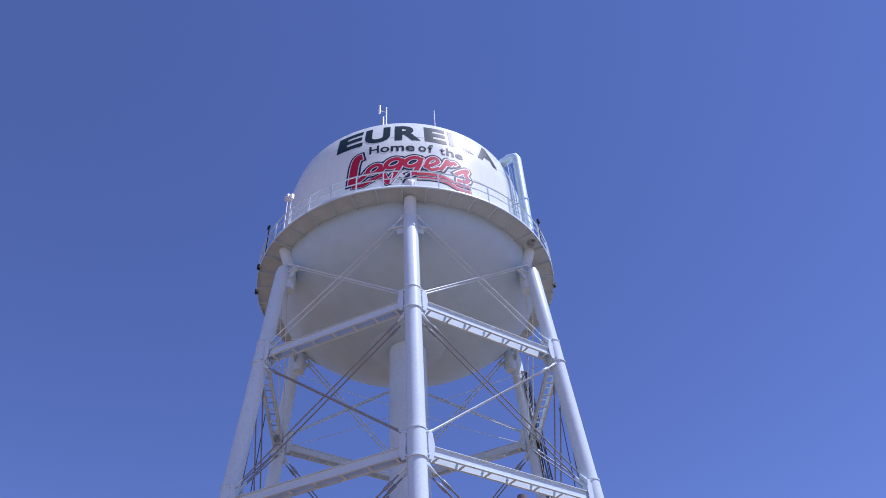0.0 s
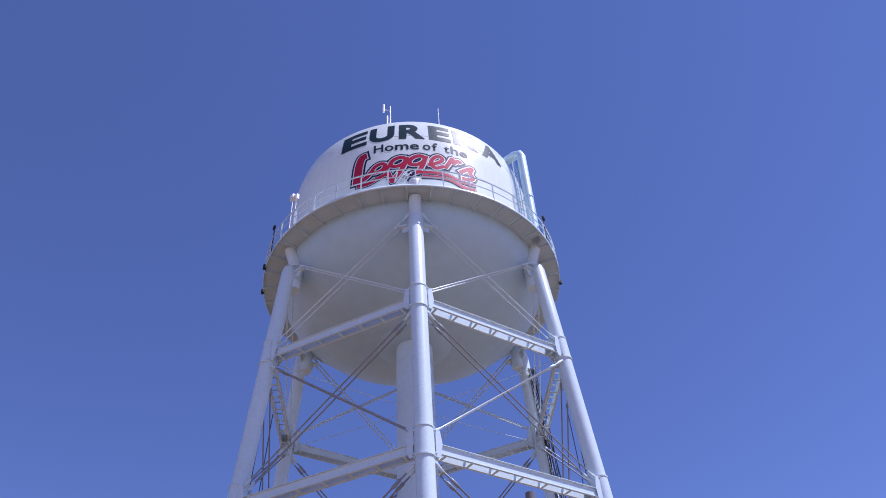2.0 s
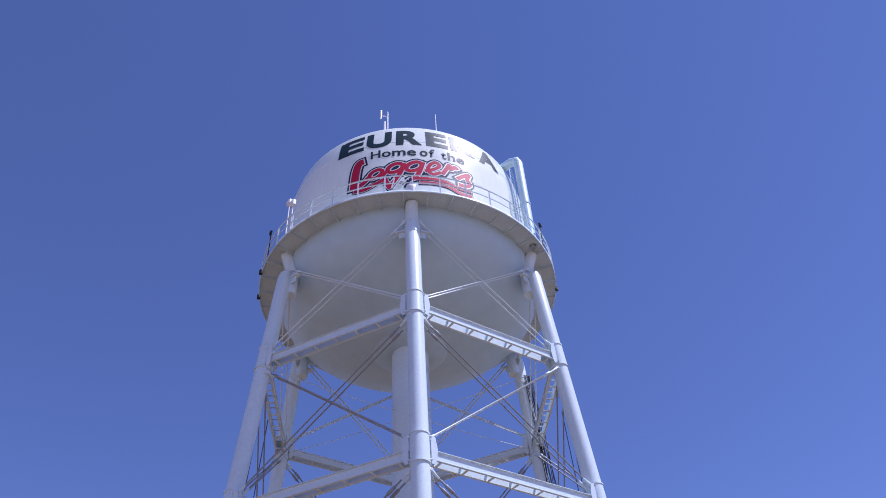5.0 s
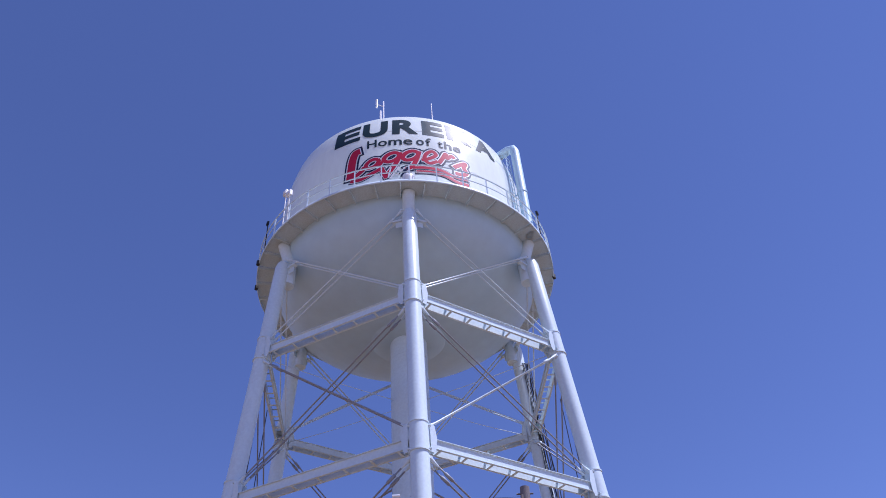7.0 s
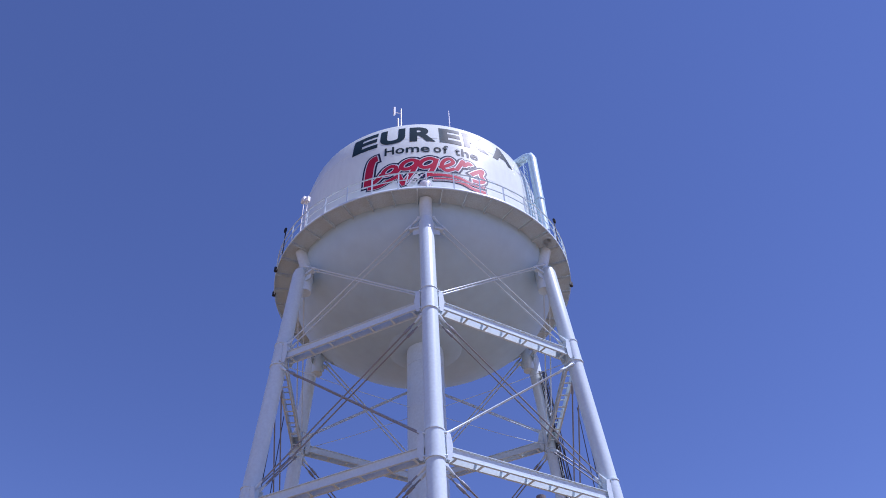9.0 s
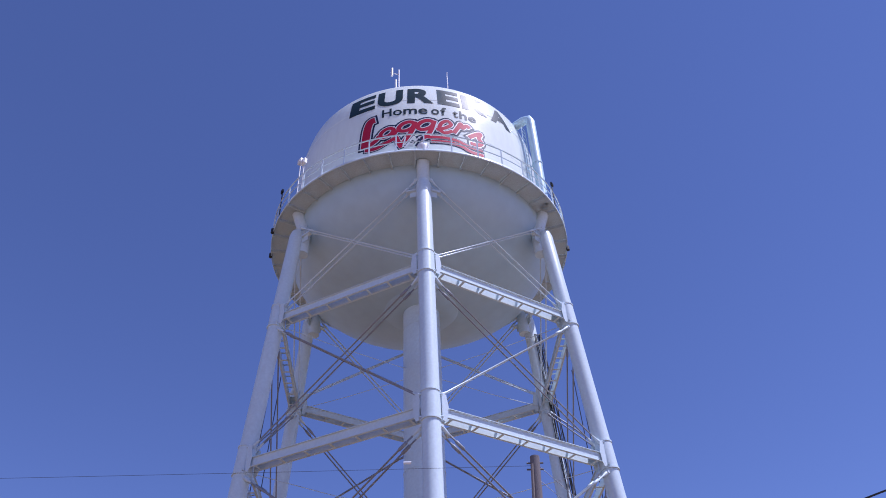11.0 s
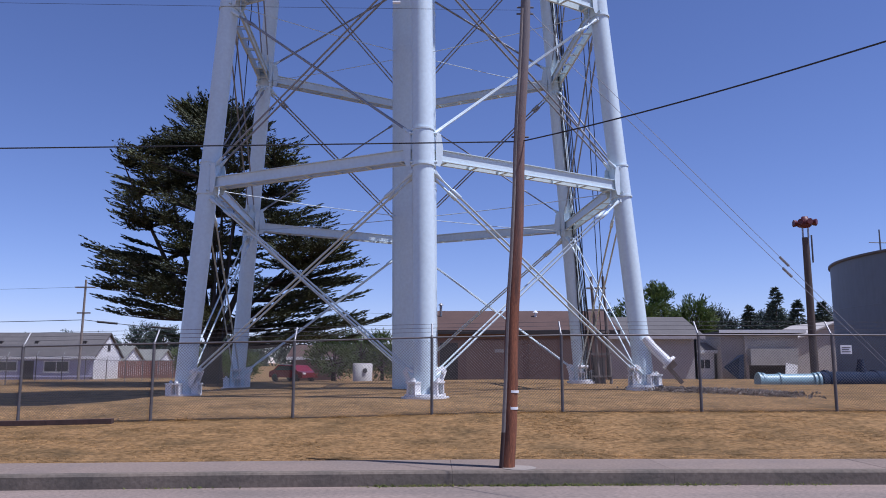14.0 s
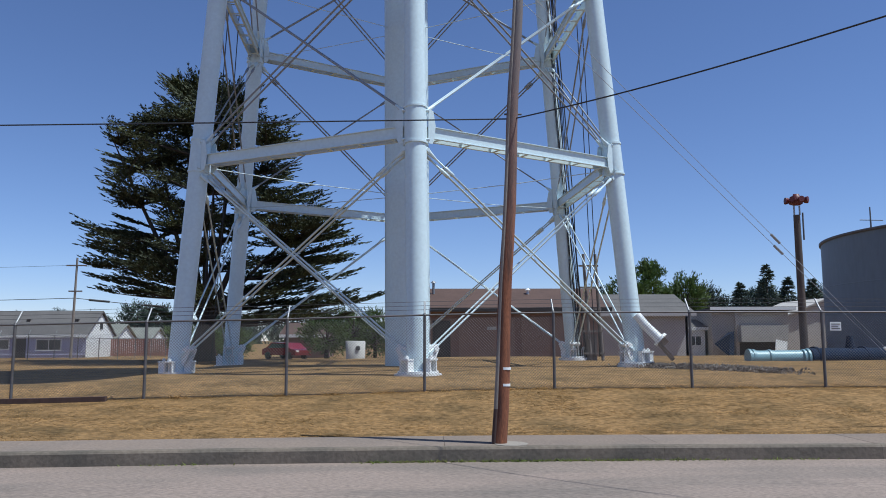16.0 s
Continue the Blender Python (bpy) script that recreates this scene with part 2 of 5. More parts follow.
def along(a, b, up=(0, 0, 1)):
    """A frame at a whose x runs to b; returns it and the length."""
    a, b = Vector(a), Vector(b)
    x = (b - a).normalized()
    y = Vector(up).cross(x).normalized()
    z = x.cross(y)
    m = Matrix((x, y, z)).transposed().to_4x4()
    m.translation = a
    return m, (b - a).length


# ---- ground, road, pavement ----
def kerb_y(x):
    x = max(-8.0, min(6.0, x))
    return 10.87 + 0.03 * x - 0.0045 * x * x


def smooth(a, b, t):
    t = min(1, max(0, (t - a) / (b - a)))
    return t * t * (3 - 2 * t)


def ground_z(x, y):
    s = y - kerb_y(x)
    z = -0.06
    if s > 1.28:
        side = max(-10.0, min(3.0, x))
        z = 0.17 + (0.30 + 0.022 * side) * smooth(1.28, 7.2, s) + (0.21 - 0.01 * side) * smooth(7.0, 10.4, s)
        z -= 0.20 * smooth(33, 39, s) + 0.25 * smooth(44, 52, s) + 0.42 * smooth(8.6, 12.5, -x) * smooth(8, 16, s) * (1 - smooth(30, 44, s))
        z += 0.03 * noise.noise((x * 0.3, y * 0.3, 0)) * smooth(1.3, 2.5, s)
    return z


def build_ground():
    xs = [-2500, -900, -300, -120, -60] + [-40 + 0.8 * i for i in range(101)] + [60, 120, 300, 900, 2500]
    ss = [-600, -100, -30, -1, 1.27, 1.29] + [1.6 + 0.35 * i for i in range(62)] + [23.5 + 1.5 * i for i in range(30)] + [90, 130, 250, 600, 1500, 3000]
    vs = [(x, kerb_y(max(-60, min(60, x))) + s, ground_z(max(-60, min(60, x)), kerb_y(max(-60, min(60, x))) + s)) for s in ss for x in xs]
    w = len(xs)
    fs = [(j * w + i, j * w + i + 1, (j + 1) * w + i + 1, (j + 1) * w + i) for j in range(len(ss) - 1) for i in range(w - 1)]
    single("ground", Solid().add(vs, fs, True), SOIL, "dry brown summer lawn and open ground", "ground", kind="structure")


build_ground()

road = Solid()
xs = [-400, -60] + [-20 + 1.0 * i for i in range(41)] + [60, 400]
ys = [-40, -10, 0, 4, 7, 9, 10]
rv = [(x, (kerb_y(x) if s == 10 else s * 1.0 if s < 7 else s + kerb_y(x) - 10.0), 0.012 * noise.noise((x * 0.4, s * 0.4, 3)) - (0.0 if s > 7 else -0.02)) for s in ys for x in xs]
road.add(rv, [(j * len(xs) + i, j * len(xs) + i + 1, (j + 1) * len(xs) + i + 1, (j + 1) * len(xs) + i) for j in range(len(ys) - 1) for i in range(len(xs) - 1)], True)
single("road", road, ASPHALT, "worn pale grey asphalt street", "road", kind="structure")

# ---- water tower ----
TC = Vector((-0.666, 31.144, 0))
PHI = radians(3.05)
Z0, LEVELS = 0.687, (8.031, 14.968, 21.777)
LEG_TOP, DECK_Z, SHOULDER = 26.95, 28.22, 34.55
TANK_R, DECK_R, LEG_R = 6.75, 7.70, 0.332


def ring(r, a, z):
    """A place about the tower's axis; angle 0 faces the street, growing to the east."""
    return Vector((TC.x + r * math.sin(a), TC.y - r * math.cos(a), z))


def wall_r(z):
    """Radius of the tank wall, which draws in towards the shoulder."""
    return TANK_R - 0.05 * max(0.0, z - 32.0) ** 2


def leg_at(k, z):
    return ring(9 - 0.0806 * (z - Z0), PHI + k * math.pi / 3, z)


tower = thing("water_tower", (TC.x, TC.y, Z0), "tall white six-legged steel water tower with painted lettering", "water tower")

for k in range(6):
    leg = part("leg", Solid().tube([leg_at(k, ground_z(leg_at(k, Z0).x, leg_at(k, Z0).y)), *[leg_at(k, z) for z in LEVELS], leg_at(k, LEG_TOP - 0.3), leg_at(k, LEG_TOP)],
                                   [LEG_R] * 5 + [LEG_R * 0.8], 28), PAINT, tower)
    out = (leg_at(k, 0) - TC)
    out.z = 0
    out.normalize()
    a = PHI + k * math.pi / 3
    for z in LEVELS:
        d = 0.56
        part("collar", Solid().tube([leg_at(k, z - d), leg_at(k, z + d)], LEG_R + 0.02, 28), PAINT, leg)
        for e in (-d, d):
            part("collar_rim", Solid().tube([leg_at(k, z + e - 0.03), leg_at(k, z + e + 0.03)], LEG_R + 0.045, 28), PAINT, leg)
        for bolt_side in (-1, 1):
            side = out.cross(Vector((0, 0, 1))) * bolt_side
            for dz in (-0.45, 0.45):
                q = leg_at(k, z + dz) + out * 0.12
                part("bolt", Solid().tube([q + side * 0.3, q + side * 0.41], 0.045, 6), PAINT, leg)
    # upright head between the leg and the balcony, let into the bowl
    head = Solid().tube([leg_at(k, LEG_TOP - 1.2) - out * 0.42, leg_at(k, LEG_TOP + 0.1) - out * 0.36, ring(6.95, a, DECK_Z)], [0.30, 0.30, 0.30], 20)
    part("leg_head", head, PAINT, leg)
    br = Solid()
    for s in (-1, 1):
        side = out.cross(Vector((0, 0, 1))) * s
        q = leg_at(k, LEG_TOP - 0.35) - out * 0.15
        m, n = along(q, q + side * 0.75 - out * 0.25)
        br.box((0.15, -0.12, -0.04), (n, 0.12, 0.04), m).box((0.15, -0.015, -0.35), (n * 0.8, 0.015, 0), m)
    part("bracket", br, PAINT, leg)
    # foot: plate, anchor chairs and the ears for the rods
    foot = leg_at(k, Z0)
    gz = ground_z(foot.x, foot.y)
    part("base_plate", Solid().tube([(foot.x, foot.y, gz - 0.25), (foot.x, foot.y, gz + 0.05)], 0.68, 8)
         .tube([(foot.x, foot.y, gz + 0.06), (foot.x, foot.y, gz + 0.12)], 0.58, 24), WHITE, leg)
    for j in range(4):
        b = a + math.pi / 4 + j * math.pi / 2
        q = Vector((foot.x + 0.47 * math.sin(b), foot.y - 0.47 * math.cos(b), gz))
        m = pose(q.x, q.y, q.z, 0, 0, math.degrees(b))
        part("anchor_chair", Solid().box((-0.15, -0.11, 0.1), (-0.11, 0.13, 0.42), m).box((0.11, -0.11, 0.1), (0.15, 0.13, 0.42), m)
             .box((-0.17, -0.13, 0.42), (0.17, 0.13, 0.47), m).tube([m @ Vector((0, 0, 0.1)), m @ Vector((0, 0, 0.56))], 0.035, 8)
             .tube([m @ Vector((0, 0, 0.47)), m @ Vector((0, 0, 0.53))], 0.07, 6), WHITE, leg)


def strut(a, b, parent):
    """Two channels side by side, tied by battens above and below."""
    m, n = along(a, b)
    e = LEG_R + 0.02
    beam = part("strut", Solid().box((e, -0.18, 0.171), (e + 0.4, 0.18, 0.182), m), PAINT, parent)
    part("end_plate", Solid().box((n - e - 0.4, -0.18, 0.171), (n - e, 0.18, 0.182), m), PAINT, beam)
    count = 7
    for y in (-0.17, 0.17):
        k = 1 if y > 0 else -1
        # a channel in one piece: flange, web, flange
        ring_pts = [(y + k * 0.075, -0.20), (y - k * 0.012, -0.20), (y - k * 0.012, 0.17), (y + k * 0.075, 0.17), (y + k * 0.075, 0.15), (y + k * 0.012, 0.15), (y + k * 0.012, -0.18), (y + k * 0.075, -0.18)]
        vs = [m @ Vector((x, a_, b_)) for x in (e, n - e) for a_, b_ in ring_pts]
        part("channel", Solid().add(vs, [(i, (i + 1) % 8, (i + 1) % 8 + 8, i + 8) for i in range(8)]), PAINT, beam)
    for i in range(count):
        x = e + 0.35 + (n - 2 * e - 0.7) * i / (count - 1)
        for z in (-0.215, 0.171):
            part("batten", Solid().box((x - 0.05, -0.19, z), (x + 0.05, 0.19, z + 0.012), m), PAINT, beam)
    for d, xa in ((1, e - 0.06), (-1, n - e + 0.06)):
        shape = [(xa, -0.36), (xa + d * 0.14, -0.38), (xa + d * 0.22, -0.2), (xa + d * 0.26, 0.2), (xa + d * 0.22, 0.42), (xa + d * 0.18, 0.64), (xa, 0.7)]
        for y in (-0.265, 0.25):
            vs = [m @ Vector((q[0], y + t, q[1])) for t in (0, 0.015) for q in shape]
            k = len(shape)
            part("gusset", Solid().add(vs, [tuple(range(k)), tuple(reversed(range(k, 2 * k)))] + [(i, i + k, (i + 1) % k + k, (i + 1) % k) for i in range(k)]), PAINT, beam)


def lug(a, b, parent):
    """Two tapered plates that hold the lowest rods at a leg's foot, with their pin."""
    m, n = along(a, b)
    for y in (-0.15, 0.15):
        vs = [m @ Vector((x, y + t, z)) for t in (-0.015, 0.015) for x, z in ((0.2, -0.34), (0.36, -0.30), (0.74, -0.09), (0.74, 0.09), (0.48, 0.15), (0.2, 0.12))]
        part("lug", Solid().add(vs, [tuple(reversed(range(6))), tuple(range(6, 12))] + [(i, (i + 1) % 6, (i + 1) % 6 + 6, i + 6) for i in range(6)]), WHITE, parent)
    part("pin", Solid().tube([m @ Vector((0.62, -0.23, 0)), m @ Vector((0.62, 0.23, 0))], 0.07, 10), WHITE, parent)


def brace(a, b, parent, coat, gap=0.13, r=0.032):
    """A pair of round rods with a clevis and pin at each end and a turnbuckle."""
    m, n = along(a, b)
    for y in (-gap, gap):
        x0, x1 = n * 0.86, n * 0.86 + 0.35
        ob = part("brace_rod", Solid().tube([m @ Vector((q, y, 0)) for q in (0.7, x0 - 0.02, x0, x1, x1 + 0.02, n - 0.7)], [r, r, r * 1.9, r * 1.9, r, r], 6, False), coat, parent)
        for x, d in ((0.3, 1), (n - 0.3, -1)):
            part("clevis", Solid().tube([m @ Vector((x + d * q, y, 0)) for q in (0.0, 0.1, 0.3, 0.48)], [0.085, 0.09, 0.06, 0.035], 8), PAINT, ob)
    for x, d in ((0.33, 1), (n - 0.33, -1)):
        part("pin", Solid().tube([m @ Vector((x + d * 0.05, -gap - 0.1, 0)), m @ Vector((x + d * 0.05, gap + 0.1, 0))], 0.06, 8), PAINT, parent)


for k in range(6):
    for z in LEVELS:
        strut(leg_at(k, z - 0.18), leg_at(k + 1, z - 0.18), tower)
    stops = [Z0 + 0.35, *LEVELS, 27.3]
    for i in range(4):
        lo, hi = stops[i] + (0.24 if i else 0), stops[i + 1] - (0.52 if i < 3 else 0)
        # shade is painted in: lit rods take PAINT, the rest the darker copy
        coat = PAINT if k == 0 or i in (0, 3) else SHADED_ROD
        if i == 0:
            lug(leg_at(k, lo), leg_at(k + 1, hi), tower)
            lug(leg_at(k + 1, lo), leg_at(k, hi), tower)
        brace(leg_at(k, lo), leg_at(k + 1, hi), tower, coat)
        brace(leg_at(k + 1, lo), leg_at(k, hi), tower, PAINT if i in (0, 3) else SHADED_ROD)
    for z in LEVELS:
        q = leg_at(k, z - 0.35)
        e = ring(0.9, PHI + k * math.pi / 3, z - 0.55)
        mid = (q + e) / 2 - Vector((0, 0, 0.06))
        part("tie_rod", Solid().tube([q, mid, e], 0.016, 5), PAINT, tower)

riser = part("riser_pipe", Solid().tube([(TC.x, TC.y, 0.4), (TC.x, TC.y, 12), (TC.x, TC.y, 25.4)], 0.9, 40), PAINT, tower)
for z in (0.75, 8.6, 16.2, 23.6):
    part("seam", Solid().tube([(TC.x, TC.y, z), (TC.x, TC.y, z + 0.05)], 0.915, 40), PAINT, riser)

# tank: bowl, shell, roof
BOWL_D = 3.55
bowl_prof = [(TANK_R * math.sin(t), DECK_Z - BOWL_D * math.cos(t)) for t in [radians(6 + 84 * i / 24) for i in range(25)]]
bowl = part("bowl", Solid().lathe(bowl_prof, TC, 96), SHADED_BOWL, tower, "white bowl-shaped underside, coloured blue-grey for its shade")
part("riser_flange", Solid().lathe([(0.9, DECK_Z - BOWL_D - 0.05), (1.75, DECK_Z - BOWL_D + 0.05), (1.85, DECK_Z - BOWL_D + 0.16)], TC, 48), SHADED_BOWL, bowl)
shell = part("tank_shell", Solid().lathe([(TANK_R, DECK_Z)] + [(wall_r(z), z) for z in [32 + (SHOULDER - 32) * i / 10 for i in range(11)]], TC, 128), SHELL, tower, "glossy white tank wall")
for z in (DECK_Z + 2.5, 33.1):
    part("weld_seam", Solid().lathe([(wall_r(z) - 0.01, z), (wall_r(z) + 0.008, z + 0.01), (wall_r(z) + 0.006, z + 0.025), (wall_r(z) - 0.01, z + 0.035)], TC, 96), SHELL, shell)
ROOF_H = 1.1
roof_prof = [(wall_r(SHOULDER) * math.cos(t), SHOULDER + ROOF_H * math.sin(t)) for t in [radians(90 * i / 20) for i in range(20)]] + [(0.02, SHOULDER + ROOF_H)]
part("tank_roof", Solid().lathe(roof_prof, TC, 96), SHELL, tower, "low white domed roof")

# balcony: floor plates, brackets, fascia and railing
N_PANEL = 40
balcony = part("balcony", Solid().lathe([(DECK_R, DECK_Z + 0.02), (DECK_R + 0.02, DECK_Z + 0.02), (DECK_R + 0.02, DECK_Z - 0.11), (DECK_R - 0.01, DECK_Z - 0.11), (DECK_R, DECK_Z + 0.02)], TC, 120), PAINT, tower)
for i in range(N_PANEL):
    a0, a1 = 2 * math.pi * i / N_PANEL, 2 * math.pi * (i + 1) / N_PANEL
    g = 0.004
    part("deck_plate", Solid().lathe([(TANK_R - 0.05, DECK_Z), (DECK_R - 0.01, DECK_Z), (DECK_R - 0.01, DECK_Z + 0.015), (TANK_R - 0.05, DECK_Z + 0.015)], TC, 3, a0 + g, a1 - g, False), DECK, balcony)
    m = Matrix.Translation(ring(0, 0, DECK_Z)) @ pose(0, 0, 0, 0, 0, math.degrees(a0) - 90)
    part("bracket", Solid().box((TANK_R - 0.02, -0.025, -0.16), (DECK_R - 0.01, 0.025, -0.004), m), DECK, balcony)
railing = part("railing", Solid().lathe([(DECK_R + 0.025, DECK_Z + 1.08), (DECK_R - 0.02, DECK_Z + 1.08), (DECK_R - 0.02, DECK_Z + 1.03), (DECK_R + 0.025, DECK_Z + 1.03), (DECK_R + 0.025, DECK_Z + 1.08)], TC, 120)
               .lathe([(DECK_R + 0.015, DECK_Z + 0.57), (DECK_R - 0.015, DECK_Z + 0.57), (DECK_R - 0.015, DECK_Z + 0.53), (DECK_R + 0.015, DECK_Z + 0.53), (DECK_R + 0.015, DECK_Z + 0.57)], TC, 120), PAINT, tower)
for i in range(38):
    q = ring(DECK_R - 0.005, 2 * math.pi * (i + 0.35) / 38, 0)
    part("post", Solid().box((-0.03, -0.03, DECK_Z - 0.1), (0.03, 0.03, DECK_Z + 1.06), Matrix.Translation(q)), PAINT, railing)


# lettering, bent onto the shell
def letter_mesh(text, bold, width, height, slant=0.0):
    cu = bpy.data.curves.new("letter", "FONT")
    cu.body, cu.size, cu.offset, cu.resolution_u, cu.shear = text, 1.0, bold, 6, slant
    tmp = bpy.data.objects.new("letter", cu)
    scene.collection.objects.link(tmp)
    me = tmp.to_mesh()
    bm = bmesh.new()
    bm.from_mesh(me)
    tmp.to_mesh_clear()
    bpy.data.objects.remove(tmp)
    bpy.data.curves.remove(cu)
    return bm


def bend(bm, sx, sz, x0, z0, lift, arch, name, material, parent):
    """Scales flat lettering, cuts it into narrow strips and wraps it round the tank; x0 in metres along the wall from its street side."""
    for v in bm.verts:
        v.co = Vector((x0 + v.co.x * sx, 0, z0 + v.co.y * sz))
    lo, hi = min(v.co.x for v in bm.verts), max(v.co.x for v in bm.verts)
    x = math.floor(lo / 0.3) * 0.3
    while x < hi:
        bmesh.ops.bisect_plane(bm, geom=bm.verts[:] + bm.edges[:] + bm.faces[:], plane_co=(x, 0, 0), plane_no=(1, 0, 0))
        x += 0.3
    z, top = math.floor(z0 / 0.3) * 0.3, max(v.co.z for v in bm.verts)
    while z < top:
        bmesh.ops.bisect_plane(bm, geom=bm.verts[:] + bm.edges[:] + bm.faces[:], plane_co=(0, 0, z), plane_no=(0, 0, 1))
        z += 0.3
    for v in bm.verts:
        u, z = v.co.x, v.co.z + arch(v.co.x)
        v.co = ring(wall_r(z) + lift, u / TANK_R, z)
    bmesh.ops.recalc_face_normals(bm, faces=bm.faces[:])
    for f in bm.faces:
        if f.normal.dot(f.calc_center_median() - Vector((TC.x, TC.y, f.calc_center_median().z))) < 0:
            f.normal_flip()
    me = bpy.data.meshes.new(name)
    bm.to_mesh(me)
    bm.free()
    me.materials.append(material)
    return part(name, me, material, parent)


flat = lambda u: 0.0


def fit_word(word, bold, u0, u1, z0, height, gap, lift, material, name, arch=flat, weights=None, slant=0.0, cap=0.7):
    """Sets the characters of a word one by one between u0 and u1."""
    ws = weights or [1.0] * len(word)
    unit = (u1 - u0 - gap * (len(word) - 1)) / sum(ws)
    u = u0
    for ch, w in zip(word, ws):
        if ch != " ":
            bm = letter_mesh(ch, bold, 1, 1, slant)
            lo, hi = min(v.co.x for v in bm.verts), max(v.co.x for v in bm.verts)
            for v in bm.verts:
                v.co.x -= lo
            bend(bm, unit * w / (hi - lo), height / cap, u, z0, lift, arch, name, material, shell)
        u += unit * w + gap


for ch, u0, u1 in (("E", -3.50, -2.03), ("U", -1.90, -0.57), ("R", -0.34, 0.99), ("E", 1.20, 2.36), ("K", 2.50, 3.95), ("A", 4.18, 5.60)):
    fit_word(ch, 0.045, u0, u1, 32.90, 1.30, 0, 0.012, INK, "letter")
for word, w0, w1, ws in (("Home", -1.62, 0.66, [1.1, 1, 1.5, 1]), ("of", 0.85, 1.60, [1, 0.75]), ("the", 1.93, 3.18, [0.7, 1, 1.05])):
    fit_word(word, 0.018, w0, w1, 31.93, 0.60, 0.07, 0.012, INK, "letter", weights=ws)


def glide(pts, n=8):
    """A smooth curve through the given places."""
    out = []
    for i in range(len(pts) - 1):
        p0, p1, p2, p3 = pts[max(0, i - 1)], pts[i], pts[i + 1], pts[min(len(pts) - 1, i + 2)]
        for k in range(n):
            t = k / n
            out.append(tuple(0.5 * (2 * p1[c] + (p2[c] - p0[c]) * t + (2 * p0[c] - 5 * p1[c] + 4 * p2[c] - p3[c]) * t * t + (3 * p1[c] - p0[c] - 3 * p2[c] + p3[c]) * t ** 3) for c in (0, 1)))
    return out + [pts[-1]]


def loop(u, z, ru=0.30, rz=0.30, a0=60, a1=440):
    return [(u + ru * math.cos(radians(a)) + 0.45 * rz * math.sin(radians(a)), z + rz * math.sin(radians(a))) for a in range(a0, a1, 40)]


# the script word, stroke by stroke: places along the wall and heights, stroke width
SCRIPT = [
    ([(-1.98, 31.86), (-2.22, 31.78), (-2.36, 31.3), (-2.42, 30.65), (-2.46, 29.95)], 0.40),
    ([(-2.42, 30.1), (-2.12, 30.12), (-1.88, 30.3), (-1.72, 30.55)], 0.24),
    (loop(-1.34, 30.70, 0.30, 0.30), 0.19),
    ([(-1.12, 30.40), (-0.92, 30.55), (-0.78, 30.85)], 0.12),
    (loop(-0.38, 30.98, 0.35, 0.33), 0.20),
    ([(0.04, 31.30), (-0.10, 30.70), (-0.34, 30.18), (-0.58, 29.75)], 0.20),
    (loop(0.54, 31.06, 0.35, 0.35), 0.20),
    ([(0.98, 31.40), (0.80, 30.70), (0.57, 30.22), (0.30, 30.05)], 0.20),
    ([(1.08, 30.76), (1.48, 30.94), (1.80, 31.26), (1.62, 31.50), (1.32, 31.26), (1.22, 30.84), (1.46, 30.58), (1.86, 30.80)], 0.17),
    ([(1.93, 30.70), (2.14, 31.12), (2.32, 31.50), (2.36, 31.18), (2.62, 31.44), (2.76, 31.32)], 0.19),
    ([(2.70, 30.62), (3.04, 30.94), (3.36, 31.16), (3.24, 30.80), (3.38, 30.48), (3.14, 30.24), (2.76, 30.22)], 0.20),
]
# stripes that run out of the L and back under the word
STRIPES = [
    ([(-2.45, 29.78), (-1.9, 29.72), (-1.35, 29.98), (-0.78, 30.28)], 0.20),
    ([(-0.86, 30.12), (-0.74, 29.78), (-0.62, 29.5)], 0.24),
    ([(0.62, 30.16), (1.3, 30.22), (2.05, 30.16), (2.7, 29.92), (3.4, 29.98)], 0.17),
    ([(0.80, 29.88), (1.55, 29.92), (2.2, 29.84), (2.8, 29.58), (3.42, 29.60)], 0.19),
]


def ribbon(pts, w, extra, lift, ink, name):
    """A painted stroke of even width bent round the tank wall."""
    line = glide(pts)
    vs, fs = [], []
    for i, (u, z) in enumerate(line):
        (ua, za), (ub, zb) = line[max(0, i - 1)], line[min(len(line) - 1, i + 1)]
        d = math.hypot(ub - ua, zb - za) or 1.0
        nu, nz, h = -(zb - za) / d, (ub - ua) / d, (w + extra) / 2
        if i in (0, len(line) - 1):
            k = -extra / 2 if i == 0 else extra / 2
            u, z = u + k * (ub - ua) / d, z + k * (zb - za) / d
        vs += [ring(TANK_R + lift, (u + nu * h) / TANK_R, z + nz * h), ring(TANK_R + lift, (u - nu * h) / TANK_R, z - nz * h)]
        if i:
            fs.append((2 * i - 2, 2 * i - 1, 2 * i + 1, 2 * i))
    part(name, Solid().add(vs, fs), ink, shell)


for extra, lift, ink in ((0.33, 0.010, NAVY), (0.14, 0.018, WHITE), (0.03, 0.026, RED)):
    for j, (pts, w) in enumerate(SCRIPT):
        ribbon(pts, w, extra, lift + 0.0005 * j, ink, "script_stroke")
    for j, (pts, w) in enumerate(STRIPES):
        ribbon(pts, w, 0.5 * extra, lift - 0.004 + 0.0005 * j, ink, "underline")
